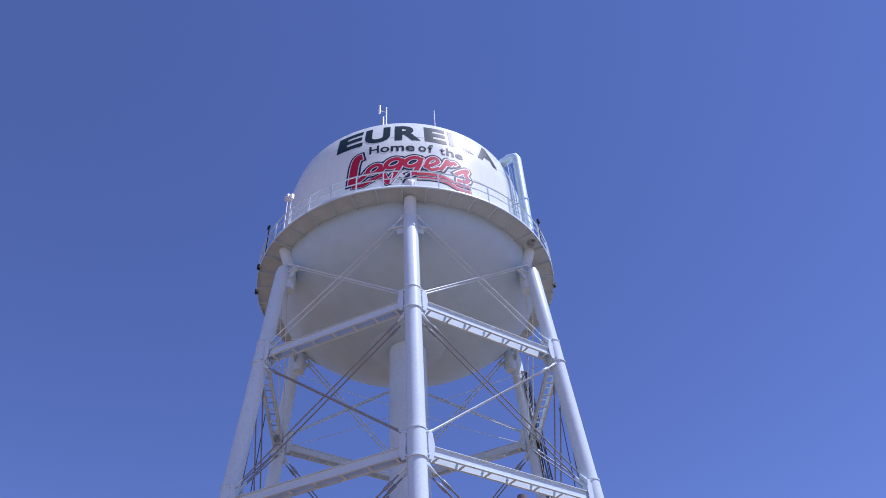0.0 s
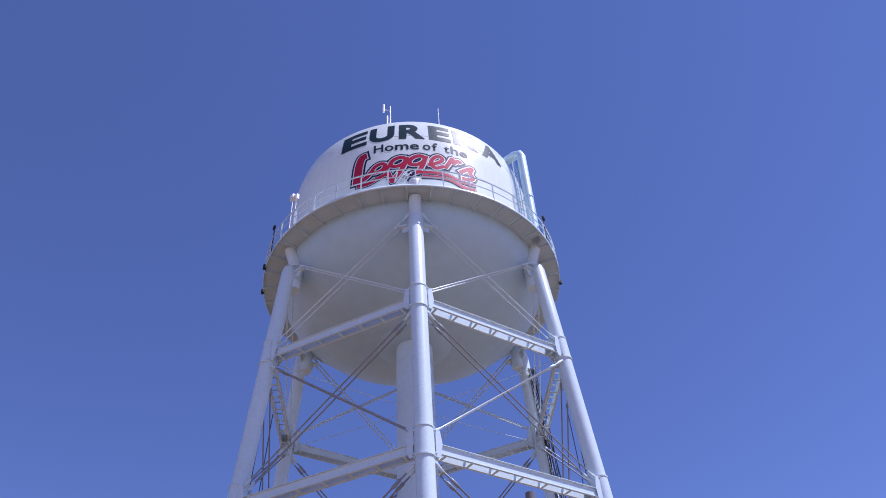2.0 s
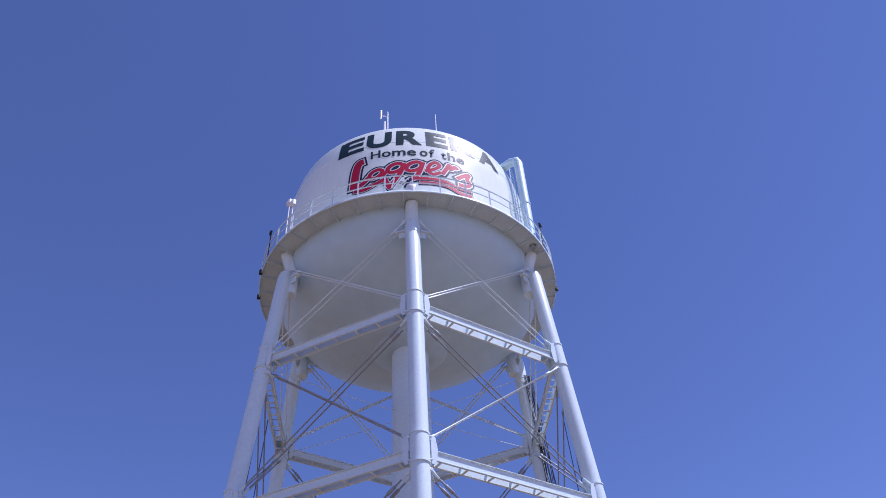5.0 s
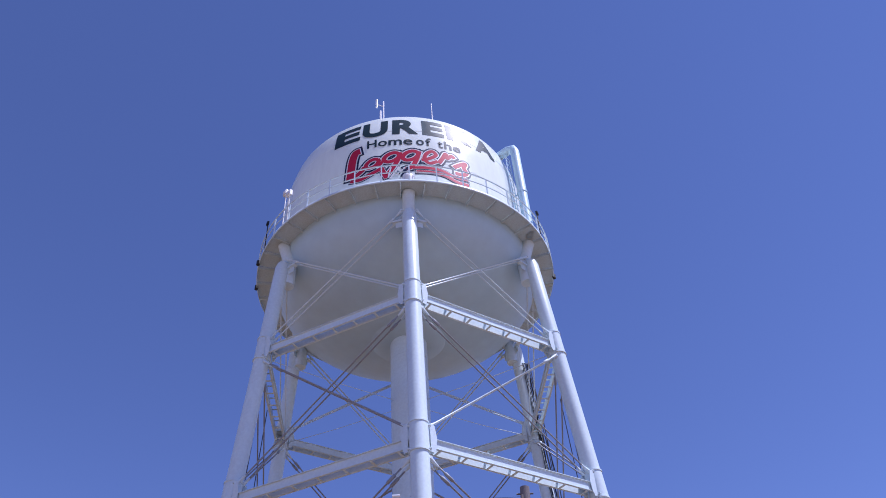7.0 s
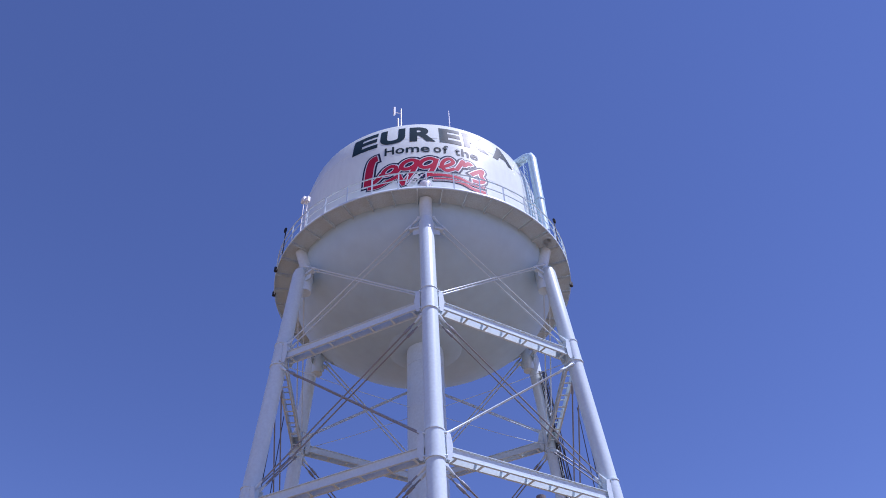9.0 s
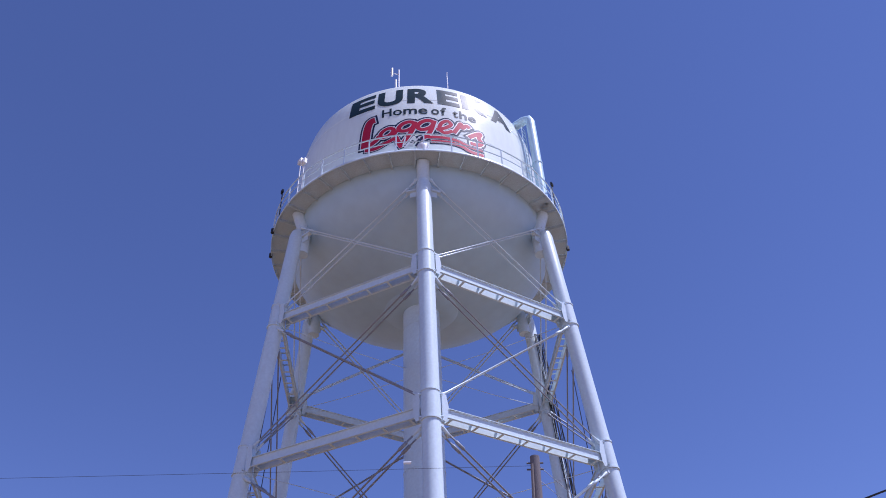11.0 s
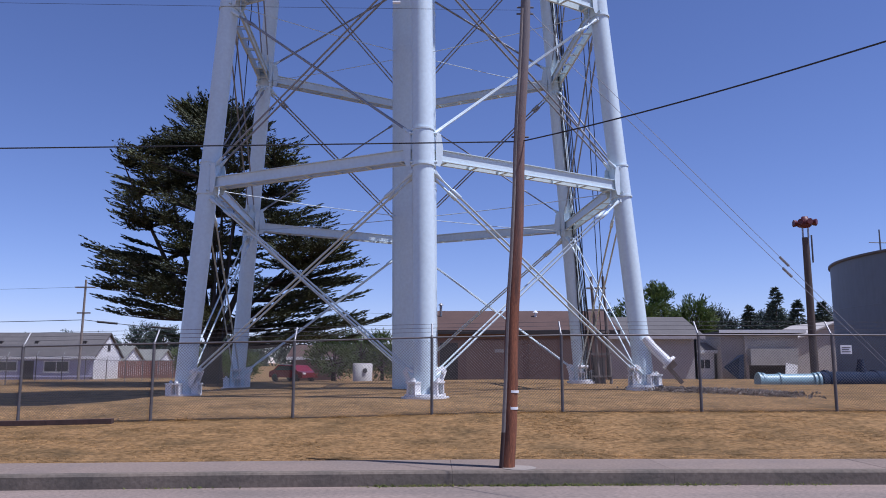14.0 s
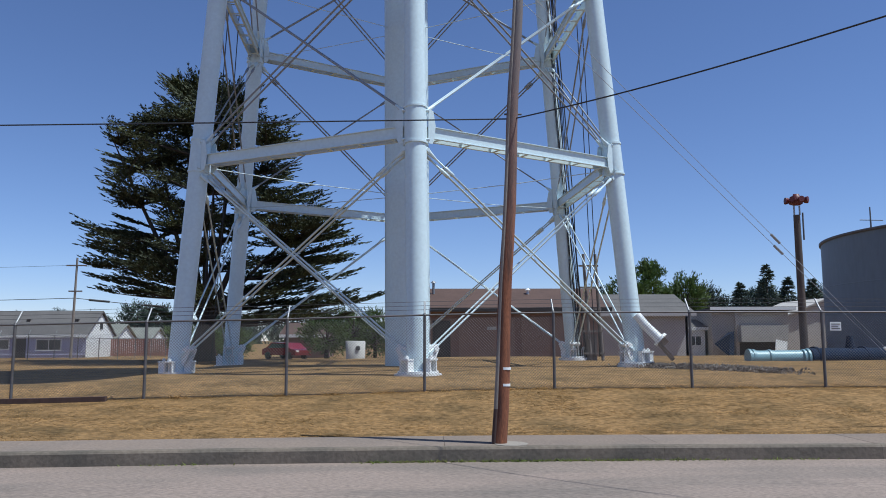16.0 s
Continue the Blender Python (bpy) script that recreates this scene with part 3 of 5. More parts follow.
# crossed emblem between the stripes
for pts, w, lift, ink in (([(0.40, 30.2), (0.05, 29.5)], 0.12, 0.030, NAVY), ([(-0.18, 29.86), (0.02, 29.78)], 0.2, 0.0305, NAVY), ([(0.12, 29.9), (0.34, 29.52)], 0.1, 0.031, NAVY),
                          ([(-0.02, 30.24), (-0.46, 29.42)], 0.10, 0.032, WHITE), ([(-0.42, 30.22), (-0.56, 29.5)], 0.07, 0.0325, WHITE), ([(0.25, 30.16), (-0.2, 29.6)], 0.06, 0.033, WHITE)):
    ribbon(pts, w, 0, lift, ink, "emblem")

# overflow pipe and ladder on the tank
pa = radians(59)
po = [ring(7.28, pa, DECK_Z), ring(7.28, pa, 34.6), ring(7.2, pa, 34.85), ring(6.9, pa, 34.95), ring(6.2, pa, 34.8)]
overflow = part("overflow_pipe", Solid().tube(po, 0.25, 16), PALE_PIPE, tower, "pale blue overflow pipe")
part("pipe_clamp", Solid().tube([ring(7.28, pa, 31.2), ring(7.28, pa, 31.3)], 0.28, 16).tube([ring(7.28, pa, 31.25), ring(TANK_R, pa, 31.25)], 0.04, 6), PALE_PIPE, overflow)
lad = Solid()
la = radians(56)
for s in (-0.03, 0.03):
    lad.tube([ring(6.95, la + s, DECK_Z), ring(6.95, la + s, 33.9)], 0.02, 6)
ladder = part("tank_ladder", lad, PALE_PIPE, tower)
for i in range(19):
    z = DECK_Z + 0.3 + 0.3 * i
    part("rung", Solid().tube([ring(6.95, la - 0.03, z), ring(6.95, la + 0.03, z)], 0.014, 5, False), PALE_PIPE, ladder)

# antennas on the roof
a1 = Vector((-1.46, 24.95, 0))
mast = part("antenna_mast", Solid().tube([(a1.x, a1.y, 34.6), (a1.x, a1.y, 36.35)], 0.035, 8), WHITE, tower)
part("antenna_arm", Solid().tube([(a1.x, a1.y, 35.9), (a1.x - 0.42, a1.y, 36.15)], 0.025, 6).tube([(a1.x - 0.36, a1.y, 35.85), (a1.x - 0.36, a1.y, 36.5)], 0.06, 8)
     .tube([(a1.x - 0.16, a1.y, 34.6), (a1.x - 0.16, a1.y, 35.5)], 0.05, 8), WHITE, mast)
part("whip_antenna", Solid().tube([(1.10, 25.1, 34.5), (1.10, 25.1, 36.2)], [0.03, 0.02], 6), WHITE, tower)


def flood(a, z, material, size):
    q = ring(DECK_R, a, DECK_Z)
    f = part("light_post", Solid().tube([q, q + Vector((0, 0, z))], 0.03, 6), material, tower)
    m = Matrix.Translation(q + Vector((0, 0, z))) @ pose(0, 0, 0, 0, 0, math.degrees(a))
    part("light_head", Solid().box((-size, -size * 0.6, -size), (size, size * 0.3, size), m).box((-size * 0.7, -size * 0.8, -size * 0.7), (size * 0.7, -size * 0.6, size * 0.7), m), material, f)


flood(radians(-45), 1.9, WHITE, 0.16)
flood(radians(-47.5), 2.2, WHITE, 0.15)
flood(radians(-62), 1.75, BLACK, 0.1)
flood(radians(62), 1.6, BLACK, 0.1)
part("beacon", Solid().lathe([(0.02, 0.55), (0.25, 0.5), (0.3, 0.3), (0.22, 0.05), (0.22, 0)], (ring(DECK_R - 0.25, radians(3), 0).x, ring(DECK_R - 0.25, radians(3), 0).y), 20), WHITE, tower, m=Matrix.Translation((0, 0, DECK_Z + 0.02)))
for ang in (-84, -70, 86):
    q = ring(DECK_R + 0.05, radians(ang), DECK_Z - 0.15)
    part("deck_lamp", Solid().tube([q, q + Vector((0, 0, 0.25))], 0.09, 8), BLACK, tower)

# slanting drain spout on one leg, with its flap
sp = [leg_at(1, 2.45) + Vector((0.1, -0.25, 0)), Vector((7.62, 26.85, 2.1)), Vector((8.05, 26.6, 1.6))]
spout = part("drain_spout", Solid().tube(sp, 0.165, 16).tube([sp[2] - Vector((0.02, 0, -0.02)), sp[2] + Vector((0.05, -0.03, -0.05))], 0.27, 16), WHITE, tower)
m, n = along(sp[2], sp[2] + Vector((0.5, -0.1, -0.62)))
part("flap", Solid().box((0.0, -0.22, -0.16), (0.25, 0.22, 0.16), m).box((0.2, -0.22, -0.18), (n, 0.22, -0.06), m), RUST, spout)

# black cables up one leg, and hanging ones
rng = random.Random(4)
for i in range(9):
    pts = []
    for j in range(15):
        z = 0.8 + 24.8 * j / 14
        q = leg_at(2, z)
        pts.append(q + Vector((0.12 + 0.05 * i + rng.uniform(-0.05, 0.05), -0.38 + rng.uniform(-0.04, 0.04), 0)))
    part("cable", Solid().tube(pts, rng.choice((0.014, 0.02, 0.026)), 5), BLACK, tower)
for q0, q1 in (((6.4, 31.6, 21.4), (7.6, 34.8, 0.8)), ((6.7, 31.9, 21.4), (7.9, 35.2, 0.8)), ((-7.5, 30.4, 21.4), (-8.9, 31.0, 0.8)), ((-7.3, 31.2, 21.4), (-8.6, 31.8, 0.8))):
    part("cable", Solid().tube([q0, (Vector(q0) + Vector(q1)) / 2 + Vector((0.05, 0, 0)), q1], 0.02, 5), BLACK, tower)

tower.rotation_euler = (0, radians(-0.45), 0)

# ---- street side: pole, wires, fence ----
pb, pt = Vector((1.06, 11.27, 0.15)), Vector((1.44, 11.35, 7.20))
pole = thing("utility_pole", (pb.x, pb.y, 0.19), "brown weathered wooden utility pole standing in the pavement", "utility pole")
shaft = part("shaft", Solid().tube([pb.lerp(pt, i / 12) + Vector((0.012 * math.sin(i * 1.3), 0, 0)) for i in range(13)], [0.108 - 0.034 * i / 12 for i in range(13)], 20), POLE_WOOD, pole)
part("ground_moulding", Solid().tube([pb.lerp(pt, 0.075) + Vector((-0.07, -0.055, 0)), pb.lerp(pt, 0.98) + Vector((-0.045, -0.042, 0))], [0.036, 0.028], 10), MOULDING, pole, "grey wooden moulding strip")
part("stained_moulding", Solid().tube([pb + Vector((-0.078, -0.05, 0)), pb.lerp(pt, 0.0748) + Vector((-0.071, -0.055, 0))], [0.042, 0.037], 10), DARK_MOULDING, pole, "dark creosote-stained foot of the moulding")
for z in (0.84, 1.07):
    q = pb.lerp(pt, z / 7)
    part("band", Solid().tube([q + Vector((0.02, 0, 0)), q + Vector((0.021, 0, 0.035))], 0.105, 16), WHITE, pole, "white reflective band")
for t in (0.69, 0.97, 0.985):
    q = pb.lerp(pt, t)
    part("bolt", Solid().tube([q + Vector((-0.13, 0, 0)), q + Vector((0.13, 0, 0))], 0.014, 6), GALV_DARK, shaft)


def wire(pts, r, sag, label, name="overhead_wire"):
    out = []
    for a, b in zip(pts[:-1], pts[1:]):
        a, b = Vector(a), Vector(b)
        for i in range(16):
            t = i / 16
            out.append(a.lerp(b, t) - Vector((0, 0, sag * 4 * t * (1 - t))))
    out.append(Vector(pts[-1]))
    single(name, Solid().tube(out, r, 5), BLACK, label, "cable", "overhead wires")


hook = pb.lerp(pt, 0.68)
wire([(-60, 13.0, 5.25), hook], 0.011, 0.25, "black overhead cable running along the street")
wire([hook, (4.56, 8.0, 5.0), (13.5, -0.6, 6.0)], 0.011, 0.05, "black overhead cable crossing the street")
wire([(-60, 13.2, 9.5), pt - Vector((0, 0, 0.15))], 0.003, 0.3, "thin overhead wire at the pole top")
for i, s in enumerate((0, 0.28)):
    top, foot = pt - Vector((0, 0, 0.1 + 0.25 * i)), Vector((9.1 - 0.05 * i, 13.2, 0.2))
    guy = thing("guy_wire", foot, "thin steel guy wire from the utility pole to the ground", "guy wire", "guy wires")
    part("strand", Solid().tube([top, foot], 0.0045, 5), GALV, guy)
    part("insulator", Solid().tube([top.lerp(foot, 0.545 + 0.01 * i), top.lerp(foot, 0.565 + 0.01 * i)], 0.022, 8), GALV, guy)
    if i == 0:
        part("guard", Solid().tube([top.lerp(foot, 0.81), top.lerp(foot, 0.93)], 0.022, 8), WHITE, guy)

FENCE_X = [-15.5, -12.4, -9.32, -6.35, -3.15, 0.0, 2.98, 6.16, 9.27, 12.4, 15.5]
FENCE_TOP = 2.09


def fence_y(x):
    return 18.0 + 0.0 * x


def chain_fence(name, xs, place, height, pitch, r, label, arms=True):
    """Posts, rails, barbed arms and a woven mesh along a straight line; place(s) gives the foot at s metres."""
    f0 = Vector(place(xs[0]))
    fence = thing(name, f0, label, "fence")
    for s in xs:
        q = Vector(place(s))
        part("post", Solid().tube([q - Vector((0, 0, 0.1)), q + Vector((0, 0, height))], 0.035, 10).tube([q + Vector((0, 0, height)), q + Vector((0, 0, height + 0.05))], [0.045, 0.02], 10), GALV_DARK, fence)
        if arms:
            part("barb_arm", Solid().tube([q + Vector((0, 0, height)), q + Vector((0, 0.28, height + 0.32))], 0.022, 6), GALV, fence)
    ends = [Vector(place(xs[0])), Vector(place(xs[-1]))]
    line = [Vector(place(s)) + Vector((0, 0, height)) for s in xs]
    part("top_rail", Solid().tube(line, 0.020, 8), GALV_DARK, fence)
    if arms:
        for k in (0.4, 0.7, 1.0):
            part("barbed_wire", Solid().tube([q + Vector((0, 0.28 * k, 0.32 * k)) for q in line], 0.006, 4), GALV_DARK, fence)
    d = ends[1] - ends[0]
    length = d.length
    s = Solid()
    vs, fs = [], []
    n = int(length / pitch)
    along_dir = d.normalized()
    for i in range(-int(height / pitch) - 1, n + 1):
        for sign in (1, -1):
            x0, x1 = i * pitch, i * pitch + height
            z0, z1 = (0.0, height) if sign > 0 else (height, 0.0)
            lo, hi = max(0.0, x0), min(length, x1)
            if hi - lo < 0.05:
                continue
            za, zb = z0 + (z1 - z0) * (lo - x0) / height, z0 + (z1 - z0) * (hi - x0) / height
            qa, qb = ends[0].lerp(ends[1], lo / length), ends[0].lerp(ends[1], hi / length)
            qa, qb = qa + Vector((0, 0.004 * sign, za + 0.03)), qb + Vector((0, 0.004 * sign, zb + 0.03 - 0.02))
            side = (qb - qa).cross(Vector((-along_dir.y, along_dir.x, 0))).normalized() * r
            back = Vector((-along_dir.y, along_dir.x, 0)) * r
            b = len(vs)
            vs += [qa + side, qa - side * 0.5 + back, qa - side * 0.5 - back, qb + side, qb - side * 0.5 + back, qb - side * 0.5 - back]
            fs += [(b, b + 1, b + 4, b + 3), (b + 1, b + 2, b + 5, b + 4), (b + 2, b, b + 3, b + 5)]
    part("chain_link_mesh", s.add(vs, fs), MESH_WIRE, fence)["kind"] = "stuff"
    return fence


chain_fence("chain_link_fence", FENCE_X, lambda s: (s, fence_y(s), ground_z(s, fence_y(s))), 1.74, 0.068, 0.003, "grey chain-link fence with barbed-wire arms on the lawn")
side_n = 15
chain_fence("chain_link_fence", [3.2 * i for i in range(side_n)], lambda s: (-27.6 + 0.085 * s, 44 + 0.995 * s, ground_z(-27, 44 + s)), 1.75, 0.2, 0.006, "dark chain-link boundary fence at the back of the lawn", arms=True)
sign = thing("warning_sign", (9.56, 17.93, 1.93), "small white warning sign wired to the fence", "sign")
part("panel", Solid().box((9.42, 17.93, 1.85), (9.68, 17.94, 2.05)), WHITE, sign)
for x in (9.45, 9.65):
    part("tie", Solid().box((x - 0.006, 17.938, 2.03), (x + 0.006, 18.012, 2.042)), GALV_DARK, sign)
for i in range(3):
    part("lettering", Solid().box((9.45, 17.925, 1.99 - 0.05 * i), (9.65 - 0.04 * (i % 2), 17.929, 2.01 - 0.05 * i)), GALV_DARK, sign, "unreadable grey lines of writing")

# ---- beyond the fence ----
def house(name, x0, x1, y0, y1, zb, eave, ridge, walls, roof, label, axis="x", over=0.5, siding=False, trim=WHITE, windows=(), doors=(), category="house"):
    """A gabled house; windows and doors: (u0, u1, z0, z1) on its street side."""
    h = thing(name, ((x0 + x1) / 2, (y0 + y1) / 2, zb), label, category)
    t = 0.2
    if axis == "x":
        ym = (y0 + y1) / 2
        w = Solid().box((x0, y0, zb), (x1, y0 + t, eave)).box((x0, y1 - t, zb), (x1, y1, eave))
        for x in (x0, x1 - t):
            w.add([(x, y0, zb), (x, y1, zb), (x, y1, eave), (x, ym, ridge), (x, y0, eave), (x + t, y0, zb), (x + t, y1, zb), (x + t, y1, eave), (x + t, ym, ridge), (x + t, y0, eave)],
                  [(0, 4, 3, 2, 1), (5, 6, 7, 8, 9), (0, 5, 9, 4), (1, 2, 7, 6), (4, 9, 8, 3), (3, 8, 7, 2)])
        drop = over * (ridge - eave) / (ym - y0)
        for s, ye in ((-1, y0 - over), (1, y1 + over)):
            ze = eave - drop
            q = [(x0 - over, ye, ze + 0.05), (x1 + over, ye, ze + 0.05), (x1 + over, ym, ridge + 0.05), (x0 - over, ym, ridge + 0.05)]
            part("roof", Solid().add(q + [(a, b, c + 0.14) for a, b, c in q], [(0, 1, 2, 3), (7, 6, 5, 4), (0, 4, 5, 1), (1, 5, 6, 2), (2, 6, 7, 3), (3, 7, 4, 0)]), roof, h)
        part("fascia", Solid().box((x0 - over, y0 - over - 0.03, eave - drop - 0.06), (x1 + over, y0 - over - 0.005, eave - drop + 0.2)), DARK if trim is DARK else trim, h)
    else:
        xm = (x0 + x1) / 2
        w = Solid().box((x0, y0, zb), (x0 + t, y1, eave)).box((x1 - t, y0, zb), (x1, y1, eave))
        for y in (y0, y1 - t):
            w.add([(x0, y, zb), (x1, y, zb), (x1, y, eave), (xm, y, ridge), (x0, y, eave), (x0, y + t, zb), (x1, y + t, zb), (x1, y + t, eave), (xm, y + t, ridge), (x0, y + t, eave)],
                  [(0, 1, 2, 3, 4), (9, 8, 7, 6, 5), (0, 4, 9, 5), (1, 6, 7, 2), (4, 3, 8, 9), (3, 2, 7, 8)])
        drop = over * (ridge - eave) / (xm - x0)
        for xe in (x0 - over, x1 + over):
            ze = eave - drop
            q = [(xe, y0 - over, ze + 0.05), (xe, y1 + over, ze + 0.05), (xm, y1 + over, ridge + 0.05), (xm, y0 - over, ridge + 0.05)]
            part("roof", Solid().add(q + [(a, b, c + 0.14) for a, b, c in q], [(0, 1, 2, 3), (7, 6, 5, 4), (0, 4, 5, 1), (1, 5, 6, 2), (2, 6, 7, 3), (3, 7, 4, 0)]), roof, h)
    part("wall", w, walls, h)
    if siding:
        z = zb + 0.25
        while z < eave - 0.1:
            part("siding_board", Solid().add([(x0, y0 - 0.035, z), (x1, y0 - 0.035, z), (x1, y0 - 0.005, z + 0.24), (x0, y0 - 0.005, z + 0.24), (x0, y0, z), (x1, y0, z)], [(0, 1, 2, 3), (4, 5, 1, 0)]), walls, h)
            z += 0.26
    for a, b, c, d in windows:
        win = part("window", Solid().box((a - 0.1, y0 - 0.07, c - 0.1), (b + 0.1, y0 - 0.04, c)).box((a - 0.1, y0 - 0.07, d), (b + 0.1, y0 - 0.04, d + 0.1)).box((a - 0.1, y0 - 0.07, c), (a, y0 - 0.04, d)).box((b, y0 - 0.07, c), (b + 0.1, y0 - 0.04, d)).box(((a + b) / 2 - 0.03, y0 - 0.07, c), ((a + b) / 2 + 0.03, y0 - 0.04, d)), WHITE, h)
        part("pane", Solid().box((a, y0 - 0.05, c), (b, y0 - 0.042, d)), GLASS, win)
    for a, b, c, d, dm in doors:
        part("door", Solid().box((a, y0 - 0.05, c), (b, y0 - 0.01, d)), dm, h)
    return h


h = house("house", -46, -31.7, 74, 80.5, 0.1, 2.2, 4.4, LILAC_WALL, GREY_ROOF, "lilac clapboard bungalow with a grey shingle roof and white gable", over=0.22, siding=True,
          windows=((-40.6, -38.8, 0.95, 1.75), (-36.2, -34.0, 0.85, 1.75)), doors=((-38.2, -37.2, 0.1, 1.85, DARK),))
part("gable_cladding", Solid().add([(-31.67, 74, 0.1), (-31.67, 80.5, 0.1), (-31.67, 80.5, 2.18), (-31.67, 77.25, 4.33), (-31.67, 74, 2.18)], [(0, 1, 2, 3, 4)]), WHITE, h, "white painted gable boards")
part("gable_vent", Solid().box((-31.66, 76.95, 2.8), (-31.62, 77.55, 3.4)), DARK, h)
for x in (-43, -39.6, -35):
    part("roof_vent", Solid().box((x + 1.5, 75.6, 3.0), (x + 1.8, 75.9, 3.75)), DARK, h)
house("house", -41.5, -36.2, 92, 99, 0.1, 1.8, 3.5, WHITE, GREEN_ROOF, "small white house with a grey-green roof", over=0.3)
house("house", -44, -36.6, 105, 112, 0.1, 1.7, 3.3, WHITE, GREEN_ROOF, "low white house with a grey-green roof", over=0.3)

b = house("brown_building", -1.7, 11.35, 50, 58, 0.2, 3.70, 5.02, BROWN_WALL, BROWN_ROOF, "long brown utility building with a low brown shingle roof", over=0.6, trim=DARK, category="building",
          doors=((0.5, 1.65, 0.4, 2.9, DARK), (2.2, 5.8, 0.4, 3.1, BROWN_DOOR), (6.2, 10.0, 0.4, 3.1, BROWN_DOOR)))
part("door_sign", Solid().box((4.0, 49.93, 2.3), (4.6, 49.945, 2.5)), PALE_CONCRETE, b)
for x, z in ((0.6, 5.25), (7.0, 4.75)):
    part("roof_vent", Solid().tube([(x, 52.6, z - 0.5), (x, 52.6, z + 0.25)], 0.09, 10).tube([(x, 52.6, z + 0.25), (x, 52.6, z + 0.4)], [0.2, 0.05], 10), WHITE if x > 3 else GALV, b)
house("grey_building", 11.9, 19.7, 58, 67, 0.0, 3.6, 5.1, GREY_WALL, GREY_ROOF, "grey block building with a grey shingle roof", over=0.5, category="building", trim=GREY_WALL)
house("grey_building", 20.5, 22.95, 63, 68, 0.0, 2.5, 3.15, WHITE, GREY_ROOF, "low white lean-to building with a small window", over=0.2, category="building", windows=((21.5, 22.4, 1.2, 1.9),))

g = thing("flat_roof_building", (26, 65, 0), "tan flat-roofed workshop with a white roof edge and an open bay", "building")
part("wall", Solid().box((23.0, 62, 0), (24.9, 62.2, 3.9)).box((29.0, 62, 0), (29.2, 68, 3.9)).box((23.0, 62.2, 0), (23.2, 68, 3.9)).box((23.0, 68, 0), (29.2, 68.2, 3.9)).box((24.9, 62, 2.4), (29.0, 62.2, 3.9)), TAN_WALL, g)
part("canopy", Solid().box((24.9, 60.9, 1.45), (28.6, 61.95, 2.75)), PALE_CONCRETE, g, "pale box canopy over the bay")
part("corner_post", Solid().box((24.75, 61.6, 0), (25.0, 61.8, 3.9)), TAN_WALL, g)
part("roof", Solid().box((22.7, 61.5, 3.95), (29.6, 68.5, 4.1)), GREY_ROOF, g)
part("roof_edge", Solid().box((22.7, 61.4, 3.98), (29.6, 61.48, 4.22)), WHITE, g)
# dark sheet that paints the shade inside the bay
part("open_bay", Solid().box((24.95, 62.3, 0.1), (28.95, 62.4, 2.4)), DARK, g)
tp = Solid()
m = pose(23.9, 60.8, 0.2, 0, 0, 20)
tp.add([m @ Vector(q) for q in ((-1.5, 0, 1.1), (-0.2, -0.3, 1.9), (0.5, 0, 2.1), (0.6, 0.2, 0.2), (-0.3, -0.2, 0.15), (0.4, 0.6, 2.0))], [(0, 1, 4), (1, 2, 3, 4), (0, 5, 1), (1, 5, 2), (2, 5, 3), (0, 4, 3, 5)])
single("tarpaulin", tp, TARP_AND_SHADED_PIPE, "dark blue tarpaulin draped over stored equipment", "tarpaulin")
house("tan_building", 30.0, 39.0, 66, 74, 0.0, 3.2, 5.0, TAN_WALL, TAN_WALL, "tan gabled shed behind the storage tank", axis="y", over=0.3, category="building")
single("leaning_board", Solid().box((-0.45, -0.03, 0), (0.45, 0.03, 1.5), pose(26.8, 58.5, 0.12, -12, 12, 0)), WHITE, "pale board leaning beside the workshop", "board")

# storage tank
sc = Vector((35.25, 42.3, 0))
tank = thing("storage_tank", (sc.x, sc.y, 0.3), "large round grey-blue steel water storage tank", "tank")
part("wall", Solid().lathe([(11.8, 0.1), (11.8, 7.5)], sc, 120), TANK_GREY, tank)
part("roof", Solid().lathe([(11.85, 7.5), (6, 8.1), (0.05, 8.4)], sc, 96), TANK_GREY, tank)
part("rim", Solid().lathe([(11.8, 7.38), (11.9, 7.38), (11.9, 7.52), (11.8, 7.52)], sc, 120), GALV_DARK, tank)
for z in (2.4, 4.7):
    part("seam", Solid().lathe([(11.8, z), (11.812, z + 0.01), (11.812, z + 0.03), (11.8, z + 0.04)], sc, 120), TANK_GREY, tank)
am = Vector((24.75, 42.1, 7.5))
cross = thing("tank_mast", am, "thin metal mast with a crossbar on the tank rim", "mast")
part("mast", Solid().tube([am, am + Vector((0, 0, 1.45))], [0.05, 0.035], 8), GALV_DARK, cross)
part("crossbar", Solid().tube([am + Vector((-0.6, 0, 0.72)), am + Vector((0.7, 0, 0.70))], 0.025, 6), GALV_DARK, cross)

# siren on a pole
sx, sy = 17.65, 36.0
siren = thing("siren_pole", (sx, sy, 0.5), "weathered wooden pole carrying a red warning siren", "siren")
part("shaft", Solid().tube([(sx, sy, 0.2), (sx - 0.02, sy, 7.5)], [0.19, 0.15], 16), SIREN_WOOD, siren)
part("bracket", Solid().box((sx - 0.15, sy - 0.05, 7.5), (sx - 0.11, sy + 0.05, 7.95)).box((sx + 0.11, sy - 0.05, 7.5), (sx + 0.15, sy + 0.05, 7.95)), GALV, siren)
part("conduit", Solid().tube([(sx + 0.22, sy - 0.1, 6.3), (sx + 0.22, sy - 0.1, 7.6)], 0.04, 8), GALV_DARK, siren)
hd = part("siren_head", Solid().lathe([(0.02, 8.52), (0.14, 8.5), (0.16, 8.42), (0.24, 8.36), (0.26, 8.08), (0.2, 7.98), (0.02, 7.96)], (sx, sy), 20), SIREN, siren, "red siren body")
